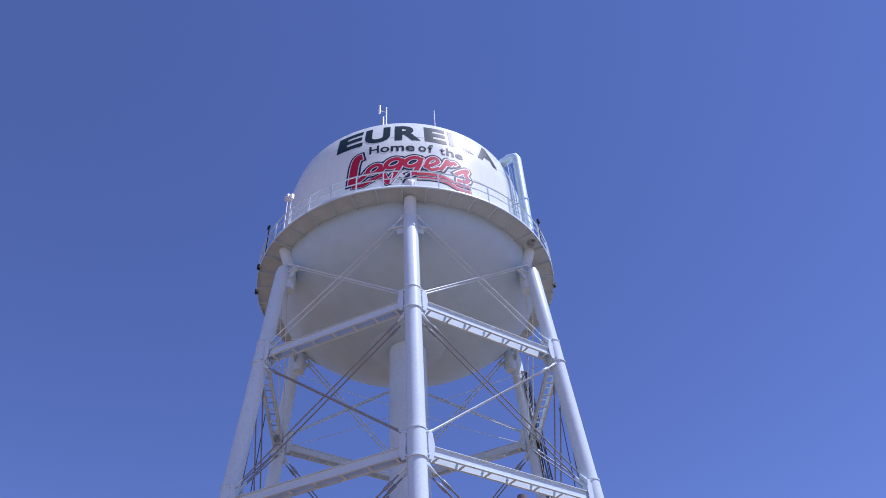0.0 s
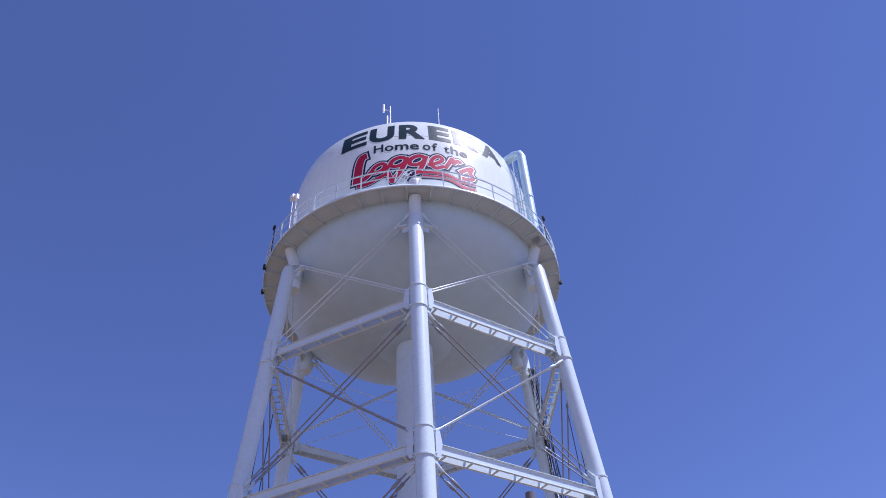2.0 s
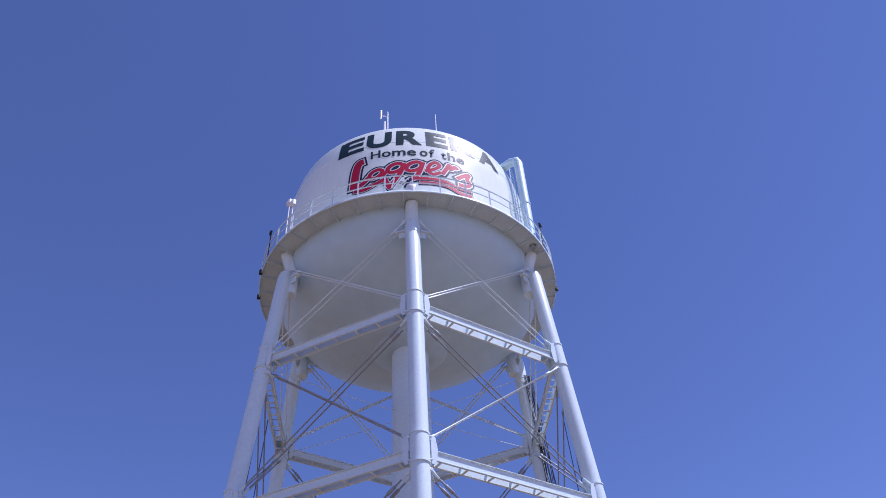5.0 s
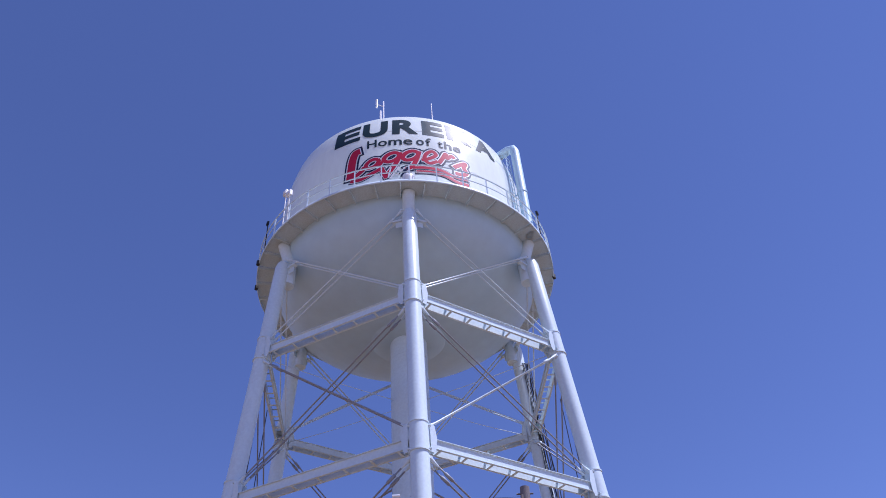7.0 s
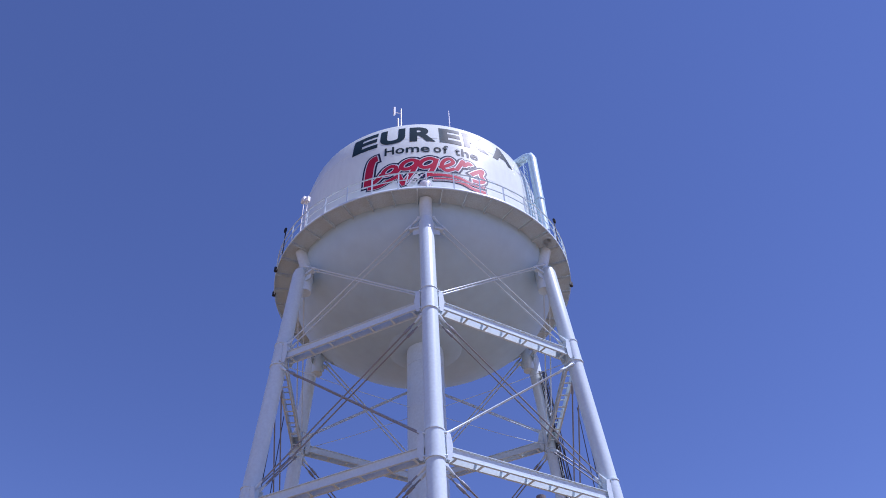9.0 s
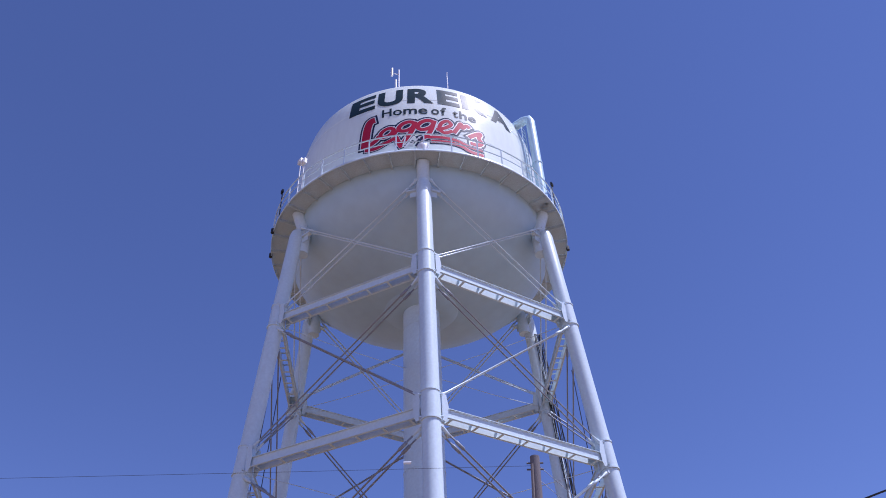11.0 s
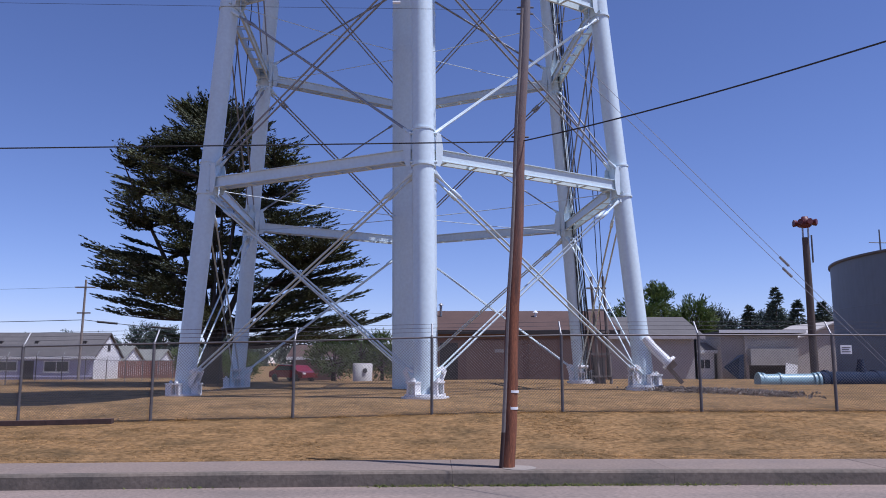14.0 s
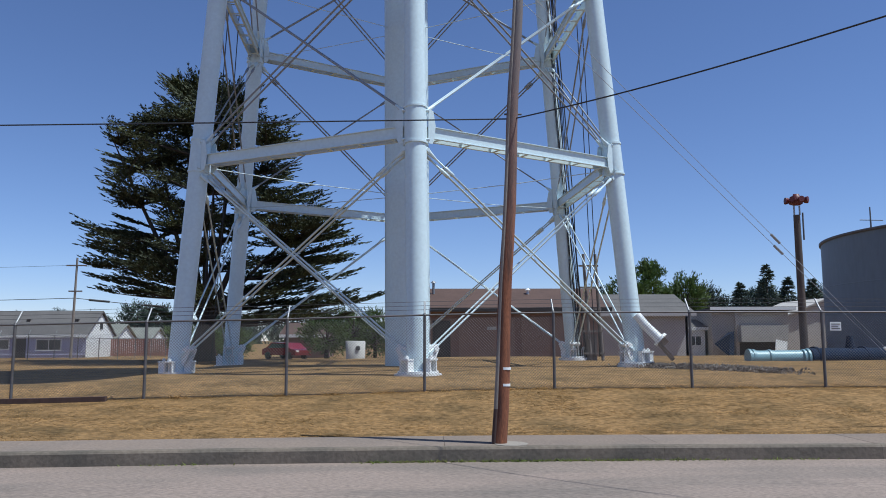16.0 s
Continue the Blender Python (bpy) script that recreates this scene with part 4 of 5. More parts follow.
for k in range(8):
    d = Vector((math.sin(k * math.pi / 4), -math.cos(k * math.pi / 4), 0))
    q = Vector((sx, sy, 8.2))
    part("horn", Solid().tube([q + d * 0.2, q + d * 0.34, q + d * 0.40, q + d * 0.54], [0.06, 0.07, 0.12, 0.14], 10), SIREN, hd)

# blue pipe line with flanges
pl = thing("water_main", (15.5, 34, 0.55), "large pale blue flanged water pipe lying on the ground", "pipe")
part("barrel", Solid().tube([(14.2, 34.0, 0.85), (16.75, 34.1, 0.87)], 0.31, 24), STEEL_BLUE, pl)
for x, r in ((14.2, 0.38), (14.38, 0.36), (15.1, 0.36), (16.6, 0.36), (16.78, 0.39)):
    part("flange", Solid().tube([(x - 0.05, 34.04, 0.86), (x + 0.05, 34.04, 0.86)], r, 24), STEEL_BLUE, pl)
part("support", Solid().box((15.9, 33.8, 0.4), (16.2, 34.3, 0.75)), STEEL_BLUE, pl)
# shade over this stretch of pipe is put into its navy colour
pl2 = thing("water_main", (19.0, 35.2, 0.5), "blue water pipe leading to the storage tank, coloured dark for its shade", "pipe")
part("barrel", Solid().tube([(17.1, 34.6, 0.86), (24.4, 36.2, 0.86)], 0.40, 24), TARP_AND_SHADED_PIPE, pl2)
for x in (17.4, 19.9, 22.4):
    part("flange", Solid().tube([(x, 34.65 + (x - 17.1) * 0.22, 0.86), (x + 0.12, 34.68 + (x - 17.1) * 0.22, 0.86)], 0.47, 24), TARP_AND_SHADED_PIPE, pl2)
for x in (18.4, 21.2, 23.6):
    part("support", Solid().box((x, 34.7 + (x - 17.1) * 0.22, 0.3), (x + 0.3, 35.2 + (x - 17.1) * 0.22, 0.7)), TARP_AND_SHADED_PIPE, pl2)
part("valve", Solid().tube([(19.3, 35.1, 1.2), (19.3, 35.1, 1.8)], [0.22, 0.12], 10), TARP_AND_SHADED_PIPE, pl2)

# concrete ring, car, timber frame, gravel
cr = thing("concrete_ring", (-4.05, 46, 0.5), "pale concrete drain ring with a round hole standing on the lawn", "concrete ring")
part("ring", Solid().lathe([(0.56, 0.45), (0.58, 1.6), (0.50, 1.62), (0.48, 0.45)], (-4.05, 46), 32), PALE_CONCRETE, cr)
# no opening is cut: a dark disc paints the shade of the hole
part("hole", Solid().tube([(-3.87, 45.49, 1.2), (-3.86, 45.43, 1.21)], 0.14, 14), DARK, cr)

car = thing("car", (-11.6, 66.0, 0.1), "red car parked behind the lawn", "car")
m = pose(-11.6, 66, 0.1, 0, 0, -40)
prof = [(-2.1, 0.35), (2.1, 0.35), (2.15, 0.75), (1.5, 0.9), (0.8, 1.35), (-0.9, 1.4), (-1.6, 0.95), (-2.1, 0.85)]
vs = [m @ Vector((x, y, z)) for y in (-0.85, 0.85) for x, z in prof]
k = len(prof)
part("body", Solid().add(vs, [tuple(range(k)), tuple(reversed(range(k, 2 * k)))] + [(i, i + k, (i + 1) % k + k, (i + 1) % k) for i in range(k)]), SHADED_CAR_RED, car)
part("side_window", Solid().add([m @ Vector(q) for q in ((-1.4, -0.86, 0.95), (1.3, -0.86, 0.95), (0.75, -0.86, 1.28), (-0.85, -0.86, 1.32))], [(0, 1, 2, 3)]), GLASS, car)
for x in (-1.35, 1.35):
    for y in (-0.8, 0.8):
        part("wheel", Solid().tube([m @ Vector((x, y - 0.1, 0.32)), m @ Vector((x, y + 0.1, 0.32))], 0.32, 16), BLACK, car)
part("headlight", Solid().box((2.05, -0.8, 0.62), (2.16, -0.5, 0.76), m), WHITE, car)

fr = thing("cable_rack", (7.4, 36.2, 0.6), "weathered timber rack carrying cables at the foot of the tower", "rack")
for x in (7.6, 8.15):
    part("upright", Solid().tube([(x, 35.6, 0.4), (x - 0.25, 35.7, 5.6)], 0.07, 8), GREY_WOOD, fr)
for z in (1.0, 2.0, 3.0, 4.0, 5.0):
    part("crossbar", Solid().box((7.3 - z * 0.04, 35.5, z), (8.25 - z * 0.05, 35.58, z + 0.08)), GREY_WOOD, fr)
part("backing_board", Solid().box((7.35, 35.72, 0.5), (7.9, 35.76, 1.9)), GREY_WOOD, fr)

rng = random.Random(8)
gs = Solid()
for i in range(2400):
    u = rng.random()
    x = 7.3 + 2.9 * u + rng.gauss(0, 0.3)
    y = 27.2 - 5.2 * u + rng.gauss(0, 0.5)
    s = rng.uniform(0.02, 0.055)
    q = Vector((x, y, ground_z(x, y) + s * 0.3 + max(0, 0.12 - abs(rng.gauss(0, 0.1)))))
    e = [q + Vector((rng.uniform(-1, 1), rng.uniform(-1, 1), rng.uniform(-0.2, 0.2))).normalized() * s for _ in range(4)]
    gs.add([*e, q + Vector((0, 0, s)), q - Vector((0, 0, s))], [(0, 1, 4), (1, 2, 4), (2, 3, 4), (3, 0, 4), (1, 0, 5), (2, 1, 5), (3, 2, 5), (0, 3, 5)])
single("gravel_heap", gs, GRAVEL, "low strip of loose grey gravel beside the tower leg", "gravel", kind="stuff")

# far utility pole and its wires
up = thing("utility_pole", (-31.2, 70, 0.4), "far wooden utility pole with crossarm beside the houses", "utility pole")
part("shaft", Solid().tube([(-31.25, 70, 0.1), (-31.1, 70, 9.05)], [0.13, 0.09], 10), MOULDING, up)
for z, w in ((8.3, 0.9), (6.0, 0.6)):
    part("crossarm", Solid().box((-31.1 - w, 69.9, z), (-31.1 + w, 69.98, z + 0.12)), GREY_WOOD, up)
wire([(-80, 66, 5.1), (-31.1, 70, 5.45), (-10, 88, 4.4)], 0.03, 0.35, "heavy black service cable between far poles")
wire([(-80, 66, 8.2), (-31.1, 70, 8.4), (-5, 92, 7.4)], 0.012, 0.5, "thin far overhead wire")
for x0, x1 in ((-30.2, -28.8), (-26.4, -24.9)):
    y = 70 + (x0 + 31.1) * 0.81
    z = 5.40 - (x0 + 31.1) * 0.085
    single("cable_splice", Solid().tube([(x0, y, z), (x1, y + 1.1, z - 0.12)], 0.1, 8), BLACK, "black splice case hanging on the far cable", "cable splice", "cable splices")
wf = thing("wooden_fence", (-31, 82, 0.2), "reddish wooden board fence beside the bungalow", "fence")
for i in range(66):
    x = -33.6 + 0.19 * i
    part("board", Solid().box((x, 79.5 + i * 0.03, 0.15), (x + 0.175, 79.53 + i * 0.03, 1.85)), RED_FENCE, wf)

tb = Solid()
for i in range(4):
    x0 = -12.9 + 1.45 * i
    q = [(x0, ground_z(x0, 17.8)), (x0 + 1.44, ground_z(x0 + 1.44, 17.8))]
    tb.add([(x, y, z + dz) for x, z in q for y in (17.72, 17.86) for dz in (-0.05, 0.11)], [(0, 1, 5, 4), (2, 6, 7, 3), (1, 3, 7, 5), (0, 2, 3, 1), (4, 5, 7, 6)])
single("edging_timber", tb, DARK_MOULDING, "dark weathered timber edging along the foot of the fence", "timber")

single("wire_splice", Solid().tube([(-0.62, 11.4, 7.19), (-0.50, 11.4, 7.19)], 0.022, 8), WHITE, "small white splice on the thin overhead wire", "cable splice")

# tar seam in the road
rng = random.Random(31)
seam = Solid()
vs, fs = [], []
for i in range(66):
    x = -7.4 + 0.06 * i
    w = 0.006 + 0.10 * max(0.0, 1.1 * noise.noise((x * 2.3, 2.0, 0)) + 0.6 * smooth(3.4, 4.8, -x)) * (0.5 + 0.5 * rng.random())
    y = 8.0 + 0.02 * x + 0.03 * noise.noise((x * 1.5, 0, 7))
    vs += [(x, y - w, 0.036), (x, y + w * 0.8, 0.036)]
    if i:
        fs.append((2 * i - 2, 2 * i, 2 * i + 1, 2 * i - 1))
single("tar_seam", seam.add(vs, fs), PATCH, "dark irregular tar seam along the asphalt", "road seam", kind="structure")

single("concrete_patch", Solid().tube([(1.22, 11.2, 0.12), (1.22, 11.2, 0.199)], 0.25, 9), DULL_PATCH, "dull concrete patch at the foot of the utility pole", "pavement patch", kind="structure")

# ---- trees ----
def spray(solid, rng, centre, heading, size, count, leaf, flat=0.3, up=0.35):
    """A pad of foliage: many narrow blades that point outwards and up from a flattened clump."""
    vs, fs = [], []
    h = Vector(heading).normalized()
    side = h.cross(Vector((0, 0, 1)))
    side = side.normalized() if side.length > 0.01 else Vector((1, 0, 0))
    top = side.cross(h)
    cut = lambda s: max(-2.0 * s, min(2.0 * s, rng.gauss(0, s)))
    for _ in range(count):
        a, b, c = cut(0.42), cut(0.34), cut(flat * 0.45)
        q = centre + h * a * size + side * b * size + top * c * size
        d = (h * rng.uniform(0.1, 1.0) + side * (b * 1.2 + rng.uniform(-0.5, 0.5)) + Vector((0, 0, up + rng.uniform(-0.25, 0.35)))).normalized()
        w = d.cross(Vector((rng.uniform(-1, 1), rng.uniform(-1, 1), rng.uniform(-1, 1)))).normalized()
        n = leaf * rng.uniform(0.6, 1.4)
        i = len(vs)
        vs += [q - w * n * 0.13, q + w * n * 0.13, q + d * n + w * n * 0.04, q + d * n * 0.5 - w * n * 0.2]
        fs += [(i, i + 1, i + 2), (i, i + 2, i + 3)]
    solid.add(vs, fs)


def frond(solid, rng, root, way, length, width, count, leaf):
    """A flat pointed finger of foliage: short blades along its axis, denser and wider at the root."""
    vs, fs = [], []
    h = Vector(way).normalized()
    side = h.cross(Vector((0, 0, 1)))
    side = side.normalized() if side.length > 0.01 else Vector((1, 0, 0))
    top = side.cross(h)
    for _ in range(count):
        t = rng.random() ** 1.25
        spread = width * (1 - t) * (0.35 + 0.65 * min(1.0, t * 5))
        b = rng.uniform(-1, 1)
        q = root + h * t * length + side * b * spread + top * rng.uniform(-0.16, 0.2) * spread + Vector((0, 0, 0.10 * t * t * length))
        d = (h + side * (b * 0.55 + rng.uniform(-0.2, 0.2)) + top * rng.uniform(-0.12, 0.42)).normalized()
        w = d.cross(Vector((rng.uniform(-1, 1), rng.uniform(-1, 1), rng.uniform(-1, 1)))).normalized()
        n = leaf * rng.uniform(0.6, 1.4)
        i = len(vs)
        vs += [q - w * n * 0.2, q + w * n * 0.2, q + d * n]
        fs.append((i, i + 1, i + 2))
    solid.add(vs, fs)


def branch(solid, rng, a, b, r, bow=0.1):
    pts = []
    n = 6
    length = (b - a).length
    j = Vector((rng.uniform(-1, 1), rng.uniform(-1, 1), -0.6)) * bow * length
    for i in range(n + 1):
        t = i / n
        pts.append(a.lerp(b, t) + j * math.sin(math.pi * t))
    solid.tube(pts, [max(0.02, r * (1 - 0.85 * i / n)) for i in range(n + 1)], 6, False)
    return pts


def cypress(base):
    """A spreading coastal cypress: leaning stems and tiers of flat boughs with open gaps between them."""
    rng = random.Random(21)
    tree = thing("cypress_tree", base, "large dark spreading cypress tree behind the tower", "tree")
    wood, leaves = Solid(), Solid()
    base = Vector(base)
    fork = base + Vector((0.1, 0, 2.4))
    wood.tube([base - Vector((0, 0, 0.3)), base + Vector((0.05, 0, 1.1)), fork], [0.95, 0.7, 0.62], 14)
    stems = []
    for dx, dy, z in ((-1.5, 0, 18.2), (1.4, 0.8, 17.2), (-4.0, 1.0, 15.6), (4.0, -0.6, 14.8), (-6.0, -1.2, 14.5), (6.0, 0.8, 9.0), (0.5, -2.4, 15.5), (-0.5, 2.6, 14.0)):
        stems.append(branch(wood, rng, fork, base + Vector((dx, dy, z)), 0.27, 0.05))
    # height above the ground, reach to the west and to the east
    keys = [(1.6, 3.0, 10.0), (4.0, 4.6, 11.4), (5.2, 7.2, 10.4), (7.2, 9.1, 9.9), (9.0, 9.6, 9.3), (10.0, 6.2, 8.5), (11.4, 6.9, 7.6), (13.2, 6.9, 5.6), (14.2, 6.6, 5.0), (15.6, 5.9, 5.8), (16.2, 4.9, 5.0), (16.8, 3.8, 3.0), (18.0, 2.2, 1.2), (19.4, 1.9, -0.6)]

    def reach(z):
        for (z0, w0, e0), (z1, w1, e1) in zip(keys[:-1], keys[1:]):
            if z0 <= z <= z1:
                t = (z - z0) / (z1 - z0)
                return w0 + (w1 - w0) * t, e0 + (e1 - e0) * t
        return keys[-1][1:]
    for i in range(500):
        z = 2.6 + 16.2 * rng.random() ** 0.92
        z = min(18.4, max(2.6, round(z / 1.45) * 1.45 + rng.gauss(0, 0.36)))
        if z < 8.6 and rng.random() < 0.3:
            continue
        w, e = reach(z)
        mid, half = (e - w) / 2, (e + w) / 2
        a = rng.uniform(0, 2 * math.pi)
        if rng.random() < 0.42:
            a = rng.choice((0, math.pi)) + rng.gauss(0, 0.35)
        lobe = 0.90 + 0.30 * noise.noise((math.cos(a) * 1.6, math.sin(a) * 1.6, z * 0.5))
        f = lobe * (rng.uniform(0.86, 1.06) if i < 250 else rng.uniform(0.2, 0.8))
        tip = base + Vector((mid + math.cos(a) * half * f, math.sin(a) * min(half, 6.8) * f, z))
        root = min((q for st in stems for q in st), key=lambda q: (q - tip).length + 1.5 * abs(q.z - z + 0.15 * (q - tip).length))
        line = branch(wood, rng, root, tip, 0.07 if i % 3 else 0.12, 0.05)
        run = tip - root
        length = run.length
        out = Vector((run.x, run.y, 0.08 * run.length if z < 17 else 0.4 * run.length)).normalized()
        across = Vector((-out.y, out.x, 0)).normalized()
        leafy = min(length * 0.85, 6.2)
        n = max(3, int(leafy / 0.40))
        for k in range(n):
            t = k / (n - 1)
            spot = tip - run.normalized() * leafy * (1 - t) + Vector((0, 0, rng.uniform(-0.12, 0.12)))
            long = (0.65 + 1.1 * math.sin(math.pi * min(1.0, 0.25 + 0.75 * (1 - t)))) * rng.uniform(0.7, 1.2)
            for side in (-1, 1):
                way = out + across * side * rng.uniform(0.25, 1.0) + Vector((0, 0, rng.uniform(-0.06, 0.22)))
                frond(leaves, rng, spot, way, long, 0.34 * long, 46, 0.21)
        frond(leaves, rng, tip - out * 0.3, out + Vector((0, 0, 0.12)), 1.3, 0.3, 50, 0.2)
    part("trunk", wood, BARK, tree)
    part("crown", leaves, CYPRESS, tree)


cypress((-14.6, 52, 0.3))


def broad_tree(at, height, width, count, leaf, seed, material=LEAF, label="green leafy tree in the distance", leaf_n=60):
    rng = random.Random(seed)
    at = Vector(at)
    tree = thing("tree", at, label, "tree", "far trees")
    wood, leaves = Solid(), Solid()
    top = at + Vector((0, 0, height * 0.8))
    wood.tube([at - Vector((0, 0, 0.2)), at.lerp(top, 0.5), top], [width * 0.05, width * 0.035, 0.03], 8)
    for i in range(count):
        d = Vector((rng.gauss(0, 1), rng.gauss(0, 1), rng.gauss(0, 1))).normalized() * rng.uniform(0.55, 1.0)
        q = at + Vector((d.x * width * 0.5, d.y * width * 0.5, height * 0.58 + d.z * height * 0.42))
        if i % 4 == 0:
            branch(wood, rng, at.lerp(top, rng.uniform(0.3, 0.8)), q, width * 0.018, 0.05)
        spray(leaves, rng, q, d, width * 0.16, leaf_n, leaf, 0.7, 0.2)
    part("trunk", wood, BARK, tree)
    part("crown", leaves, material, tree)


def conifer(at, height, width, seed, label="dark pointed conifer in the distance"):
    rng = random.Random(seed)
    at = Vector(at)
    tree = thing("conifer", at, label, "tree", "far conifers")
    wood, leaves = Solid(), Solid()
    wood.tube([at - Vector((0, 0, 0.2)), at + Vector((0, 0, height))], [width * 0.06, 0.02], 8)
    n = int(height * 4)
    for i in range(n):
        t = (i + rng.random()) / n
        z = height * (0.12 + 0.88 * t)
        r = width * 0.5 * (1 - t) ** 0.8 * rng.uniform(0.65, 1.1) + 0.1
        for k in range(4):
            a = rng.uniform(0, 2 * math.pi)
            d = Vector((math.cos(a), math.sin(a), -0.15))
            q = at + Vector((0, 0, z)) + d * r * 0.62
            spray(leaves, rng, q, d, r * 0.62 + 0.15, 22, 0.42, 0.3, 0.1)
    part("trunk", wood, BARK, tree)
    part("crown", leaves, HAZY_CONIFER, tree)


broad_tree((23.2, 88, 0), 9.0, 5.0, 110, 0.35, 1)
broad_tree((26.2, 90, 0), 11.2, 4.6, 130, 0.35, 2)
broad_tree((30.9, 92, 0), 9.4, 5.6, 130, 0.35, 3)
for i, (px, d, hgt, wid) in enumerate(((34.5, 120, 6.5, 6), (38.5, 125, 7.0, 6), (42.5, 118, 6.2, 7), (45.0, 112, 8.2, 5.5), (48.0, 110, 10.6, 5.6), (51.0, 110, 8.8, 5), (53.5, 108, 8.4, 6), (57.0, 108, 8.8, 7), (60.5, 108, 8.0, 7))):
    if i in (1, 2):
        broad_tree((px, d + 10, 0), hgt, wid, 40, 0.5, 30 + i, HAZY_CONIFER, "dark rounded tree on the skyline")
    else:
        conifer((px + 1, d, 0), hgt + 1.6, wid, 10 + i)
for i in range(13):
    broad_tree((26 + 3.3 * i, 122 + 6 * math.sin(i * 2.3), 0), 9.3 + 1.2 * math.sin(i * 1.7), 7.5, 80, 0.32, 120 + i, HAZY_CONIFER, "dark rounded tree on the skyline", 110)
for i, (x, y, hgt, wid) in enumerate(((-47.5, 112, 5.2, 8), (-42.3, 116, 7.4, 5.5), (-30.5, 118, 5.4, 8), (-52, 112, 5.4, 8), (-38.9, 114, 7.2, 5.0))):
    broad_tree((x, y, 0), hgt, wid, 80, 0.26, 50 + i, HAZY_CONIFER, "dark green tree behind the houses", 130)
for i, (x, y, hgt, wid, mt) in enumerate(((-19.0, 64, 3.2, 4.0, LEAF), (-15.6, 63, 2.6, 3.6, LEAF), (-7.6, 61, 3.6, 4.2, LEAF), (-5.6, 62, 4.2, 4.0, LEAF), (-3.9, 62, 4.0, 3.6, LEAF))):
    broad_tree((x, y, 0), hgt, wid, 60, 0.22, 70 + i, mt, "dense green garden shrub", 70)
house("house", -12.4, -8.8, 69.5, 76, 0.0, 2.1, 3.1, BROWN_WALL, BROWN_ROOF, "low brown-roofed house half hidden by shrubs", over=0.4)

# skyline of far woods
rng = random.Random(5)
wood_line = Solid()
for i in range(520):
    x = rng.uniform(-420, 420)
    y = rng.uniform(300, 420)
    q = Vector((x, y, 0))
    hgt = rng.uniform(5, 11)
    for k in range(3):
        spray(wood_line, rng, q + Vector((rng.uniform(-3, 3), 0, hgt * (0.25 + 0.3 * k))), Vector((rng.uniform(-1, 1), -0.3, 0.2)), 4.5, 26, 2.4, 0.7, 0.5)
single("far_woods", wood_line, HAZY_CONIFER, "low dark line of woods on the horizon", "woods", kind="stuff")

# ---- grass ----
rng = random.Random(12)


def blades(name, material, label, spots, h0, h1):
    vs, fs = [], []
    for x, y, k in spots:
        z = ground_z(x, y) if y - kerb_y(x) > 1.28 else 0.0
        h = rng.uniform(h0, h1) * k
        w = 0.007 + 0.008 * rng.random()
        turn = rng.uniform(0, 2 * math.pi)
        lean = Vector((math.cos(turn), math.sin(turn), 0.06 + 0.2 * rng.random() + (0.5 * (k - 1.35) if k > 1.35 else 0.0))).normalized()
        q = Vector((x, y, z - 0.005))
        s = Vector((-lean.y, lean.x, 0.25 * rng.uniform(-1, 1))).normalized() * w
        i = len(vs)
        vs += [q - s, q + s, q + lean * h]
        fs.append((i, i + 1, i + 2))
    single(name, Solid().add(vs, fs), material, label, "grass", kind="stuff")


spots = []
while len(spots) < 130000:
    x = rng.uniform(-10.5, 10.5)
    s = 1.33 + 6.6 * rng.random() ** 1.1
    n = noise.noise((x * 0.7, s * 0.9, 1)) + 0.6 * noise.noise((x * 2.3, s * 2.3, 5))
    if n > -0.35 - rng.random() * 0.4:
        spots.append((x * (1 + s * 0.03), kerb_y(x) + s, 0.75 + 0.6 * max(0, n)))
for _ in range(9000):
    x = rng.uniform(-9, 9)
    spots.append((x, kerb_y(x) + 1.27 + abs(rng.gauss(0, 0.05)) + 0.05 * noise.noise((x * 2, 0, 0)), 1.3))
for _ in range(7000):
    x = rng.uniform(-12.5, 13.5)
    spots.append((x, 17.9 + rng.gauss(0, 0.07), 1.0 + 1.3 * max(0.0, 0.3 + noise.noise((x * 1.7, 3, 0)))))
blades("dry_grass", STRAW, "straw-coloured mown dry grass on the bank", spots, 0.04, 0.11)
spots = []
while len(spots) < 60000:
    x, y = rng.uniform(-20, 20), rng.uniform(17.6, 19.0) if rng.random() < 0.5 else rng.uniform(19, 40)
    spots.append((x, y, 1.0))
blades("lawn_grass", STRAW, "short dry lawn grass inside the fence", spots, 0.03, 0.09)
spots = []
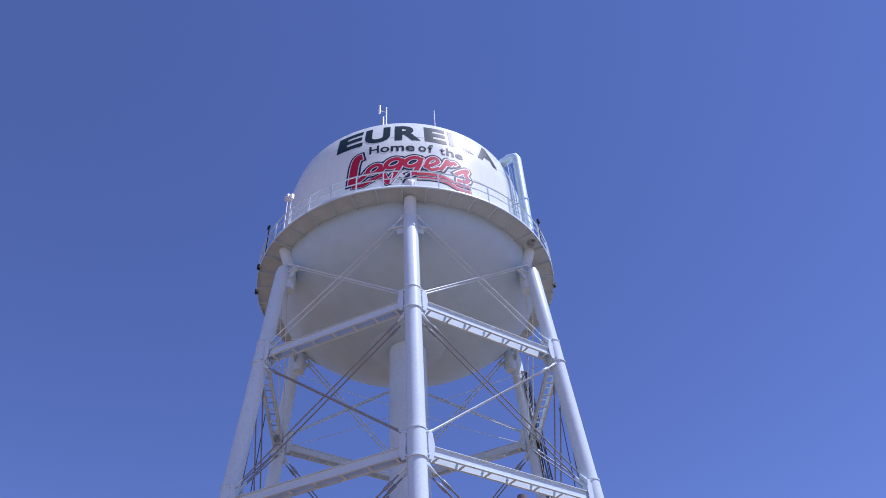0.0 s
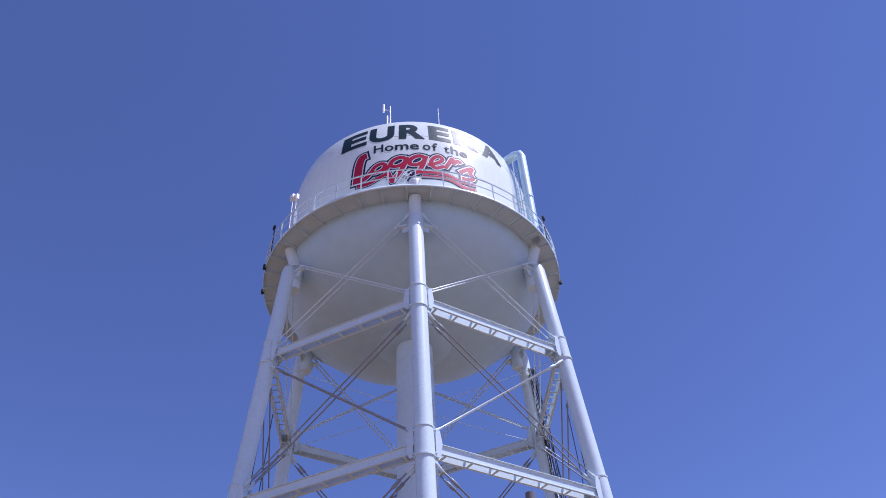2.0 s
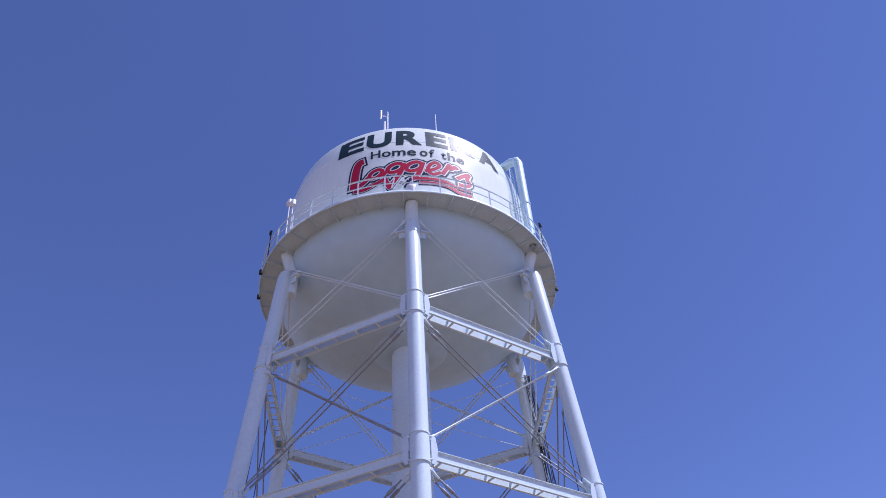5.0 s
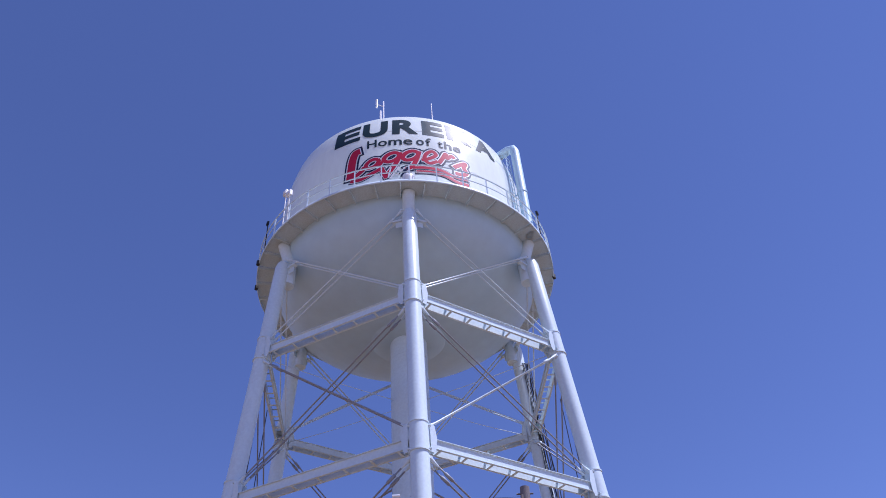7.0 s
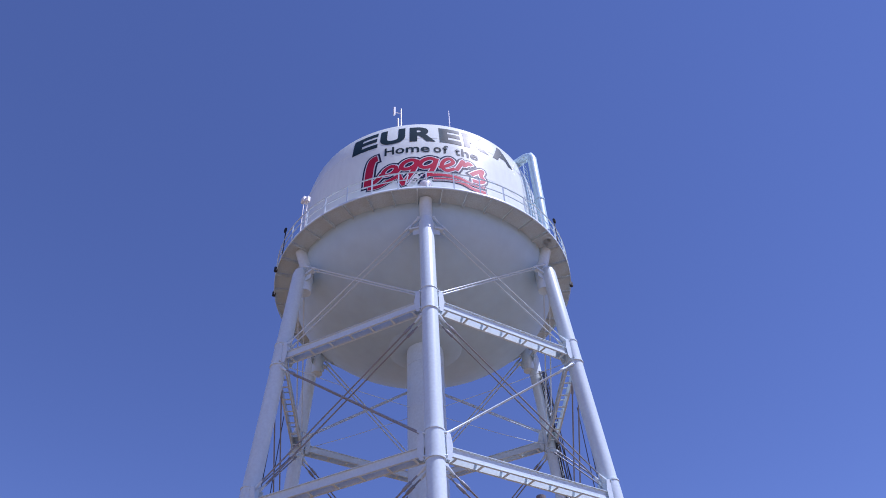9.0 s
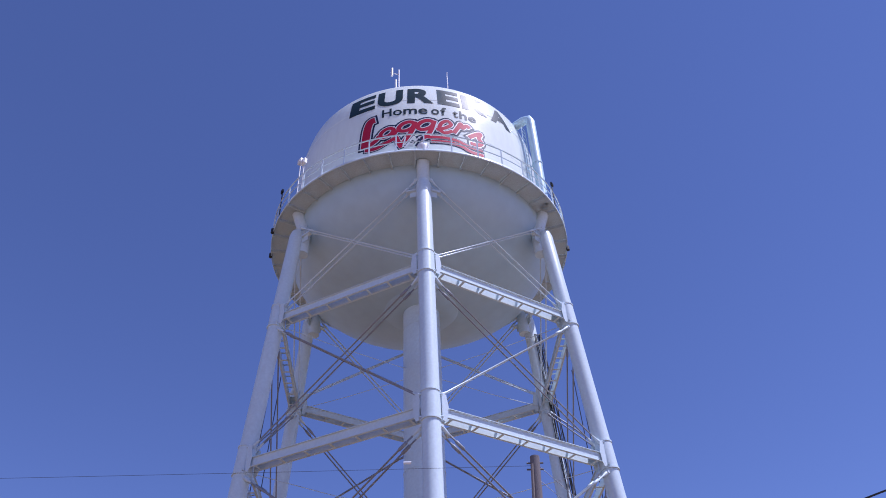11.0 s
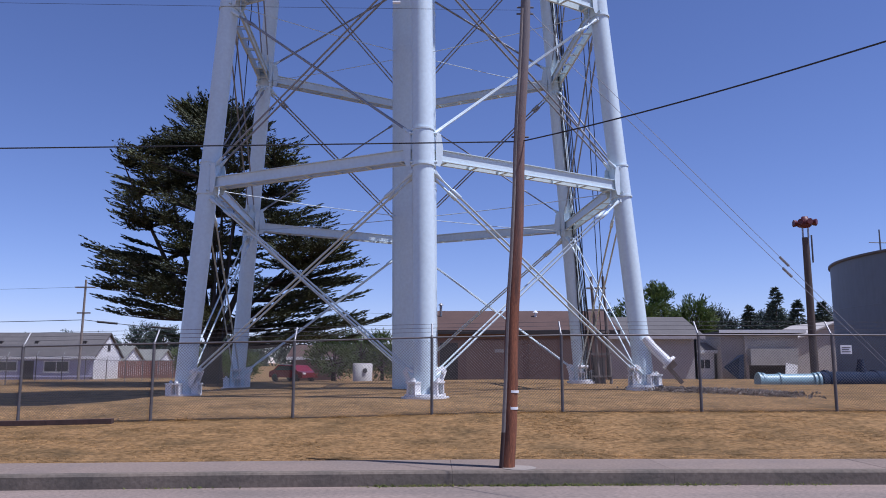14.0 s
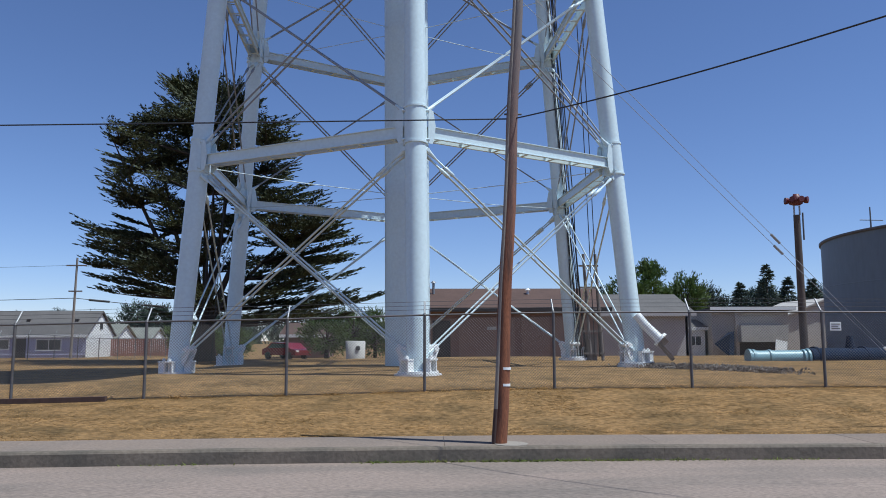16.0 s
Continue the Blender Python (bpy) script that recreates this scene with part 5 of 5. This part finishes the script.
for cx, n in ((-0.45, 90), (-0.3, 110), (0.55, 60), (1.2, 170), (1.9, 150), (2.7, 170), (-3.3, 40), (3.6, 60), (0.4, 60), (5.0, 60)):
    for _ in range(n):
        x = cx + rng.gauss(0, 0.32)
        spots.append((x, kerb_y(x) - abs(rng.gauss(0, 0.035)), 2.3))
blades("kerb_weed", GREEN_GRASS, "green weeds growing in the gutter along the kerb", spots, 0.012, 0.045)

# ---- pavement and kerb, piece by piece ----
walkway = thing("pavement", (0, 11.3, 0.19), "worn grey concrete pavement with slab joints", "pavement", kind="structure")
KH = 0.19
x = -21.0
i = 0
while x < 21:
    n = 3.04
    y0, y1 = kerb_y(x) + 0.16, kerb_y(x + n) + 0.16
    g = 0.001
    dz = 0.006 * math.sin(i * 2.1)
    q = [(x + g, y0, 0), (x + n - g, y1, 0), (x + n - g, y1 + 1.15, 0), (x + g, y0 + 1.15, 0)]
    part("slab", Solid().add([(a, b, -0.05) for a, b, c in q] + [(a, b, KH - 0.006 + dz * 0.3) for a, b, c in q] + [(a + (0.006 if k in (0, 3) else -0.006), b + (0.006 if k < 2 else -0.006), KH + dz * 0.3) for k, (a, b, c) in enumerate(q)],
                             [(0, 1, 5, 4), (1, 2, 6, 5), (2, 3, 7, 6), (3, 0, 4, 7), (4, 5, 9, 8), (5, 6, 10, 9), (6, 7, 11, 10), (7, 4, 8, 11), (8, 9, 10, 11)]), CONCRETE, walkway)
    x += n
    i += 1
kerb = thing("kerb", (0, 10.4, 0), "stained grey concrete kerb along the street", "kerb", kind="structure")
x = -21.0
while x < 21:
    n = 3.04
    y0, y1 = kerb_y(x), kerb_y(x + n)
    prof = [(0.0, -0.08), (0.012, KH - 0.03), (0.035, KH - 0.004), (0.06, KH + 0.003), (0.157, KH + 0.003), (0.157, -0.08)]
    vs = [(x + 0.0015, y0 + a, b) for a, b in prof] + [(x + n - 0.0015, y1 + a, b) for a, b in prof]
    k = len(prof)
    part("kerb_stone", Solid().add(vs, [(j, j + k, j + k + 1, j + 1) for j in range(k - 1)] + [tuple(range(k)), tuple(reversed(range(k, 2 * k)))]), KERB, kerb)
    x += n
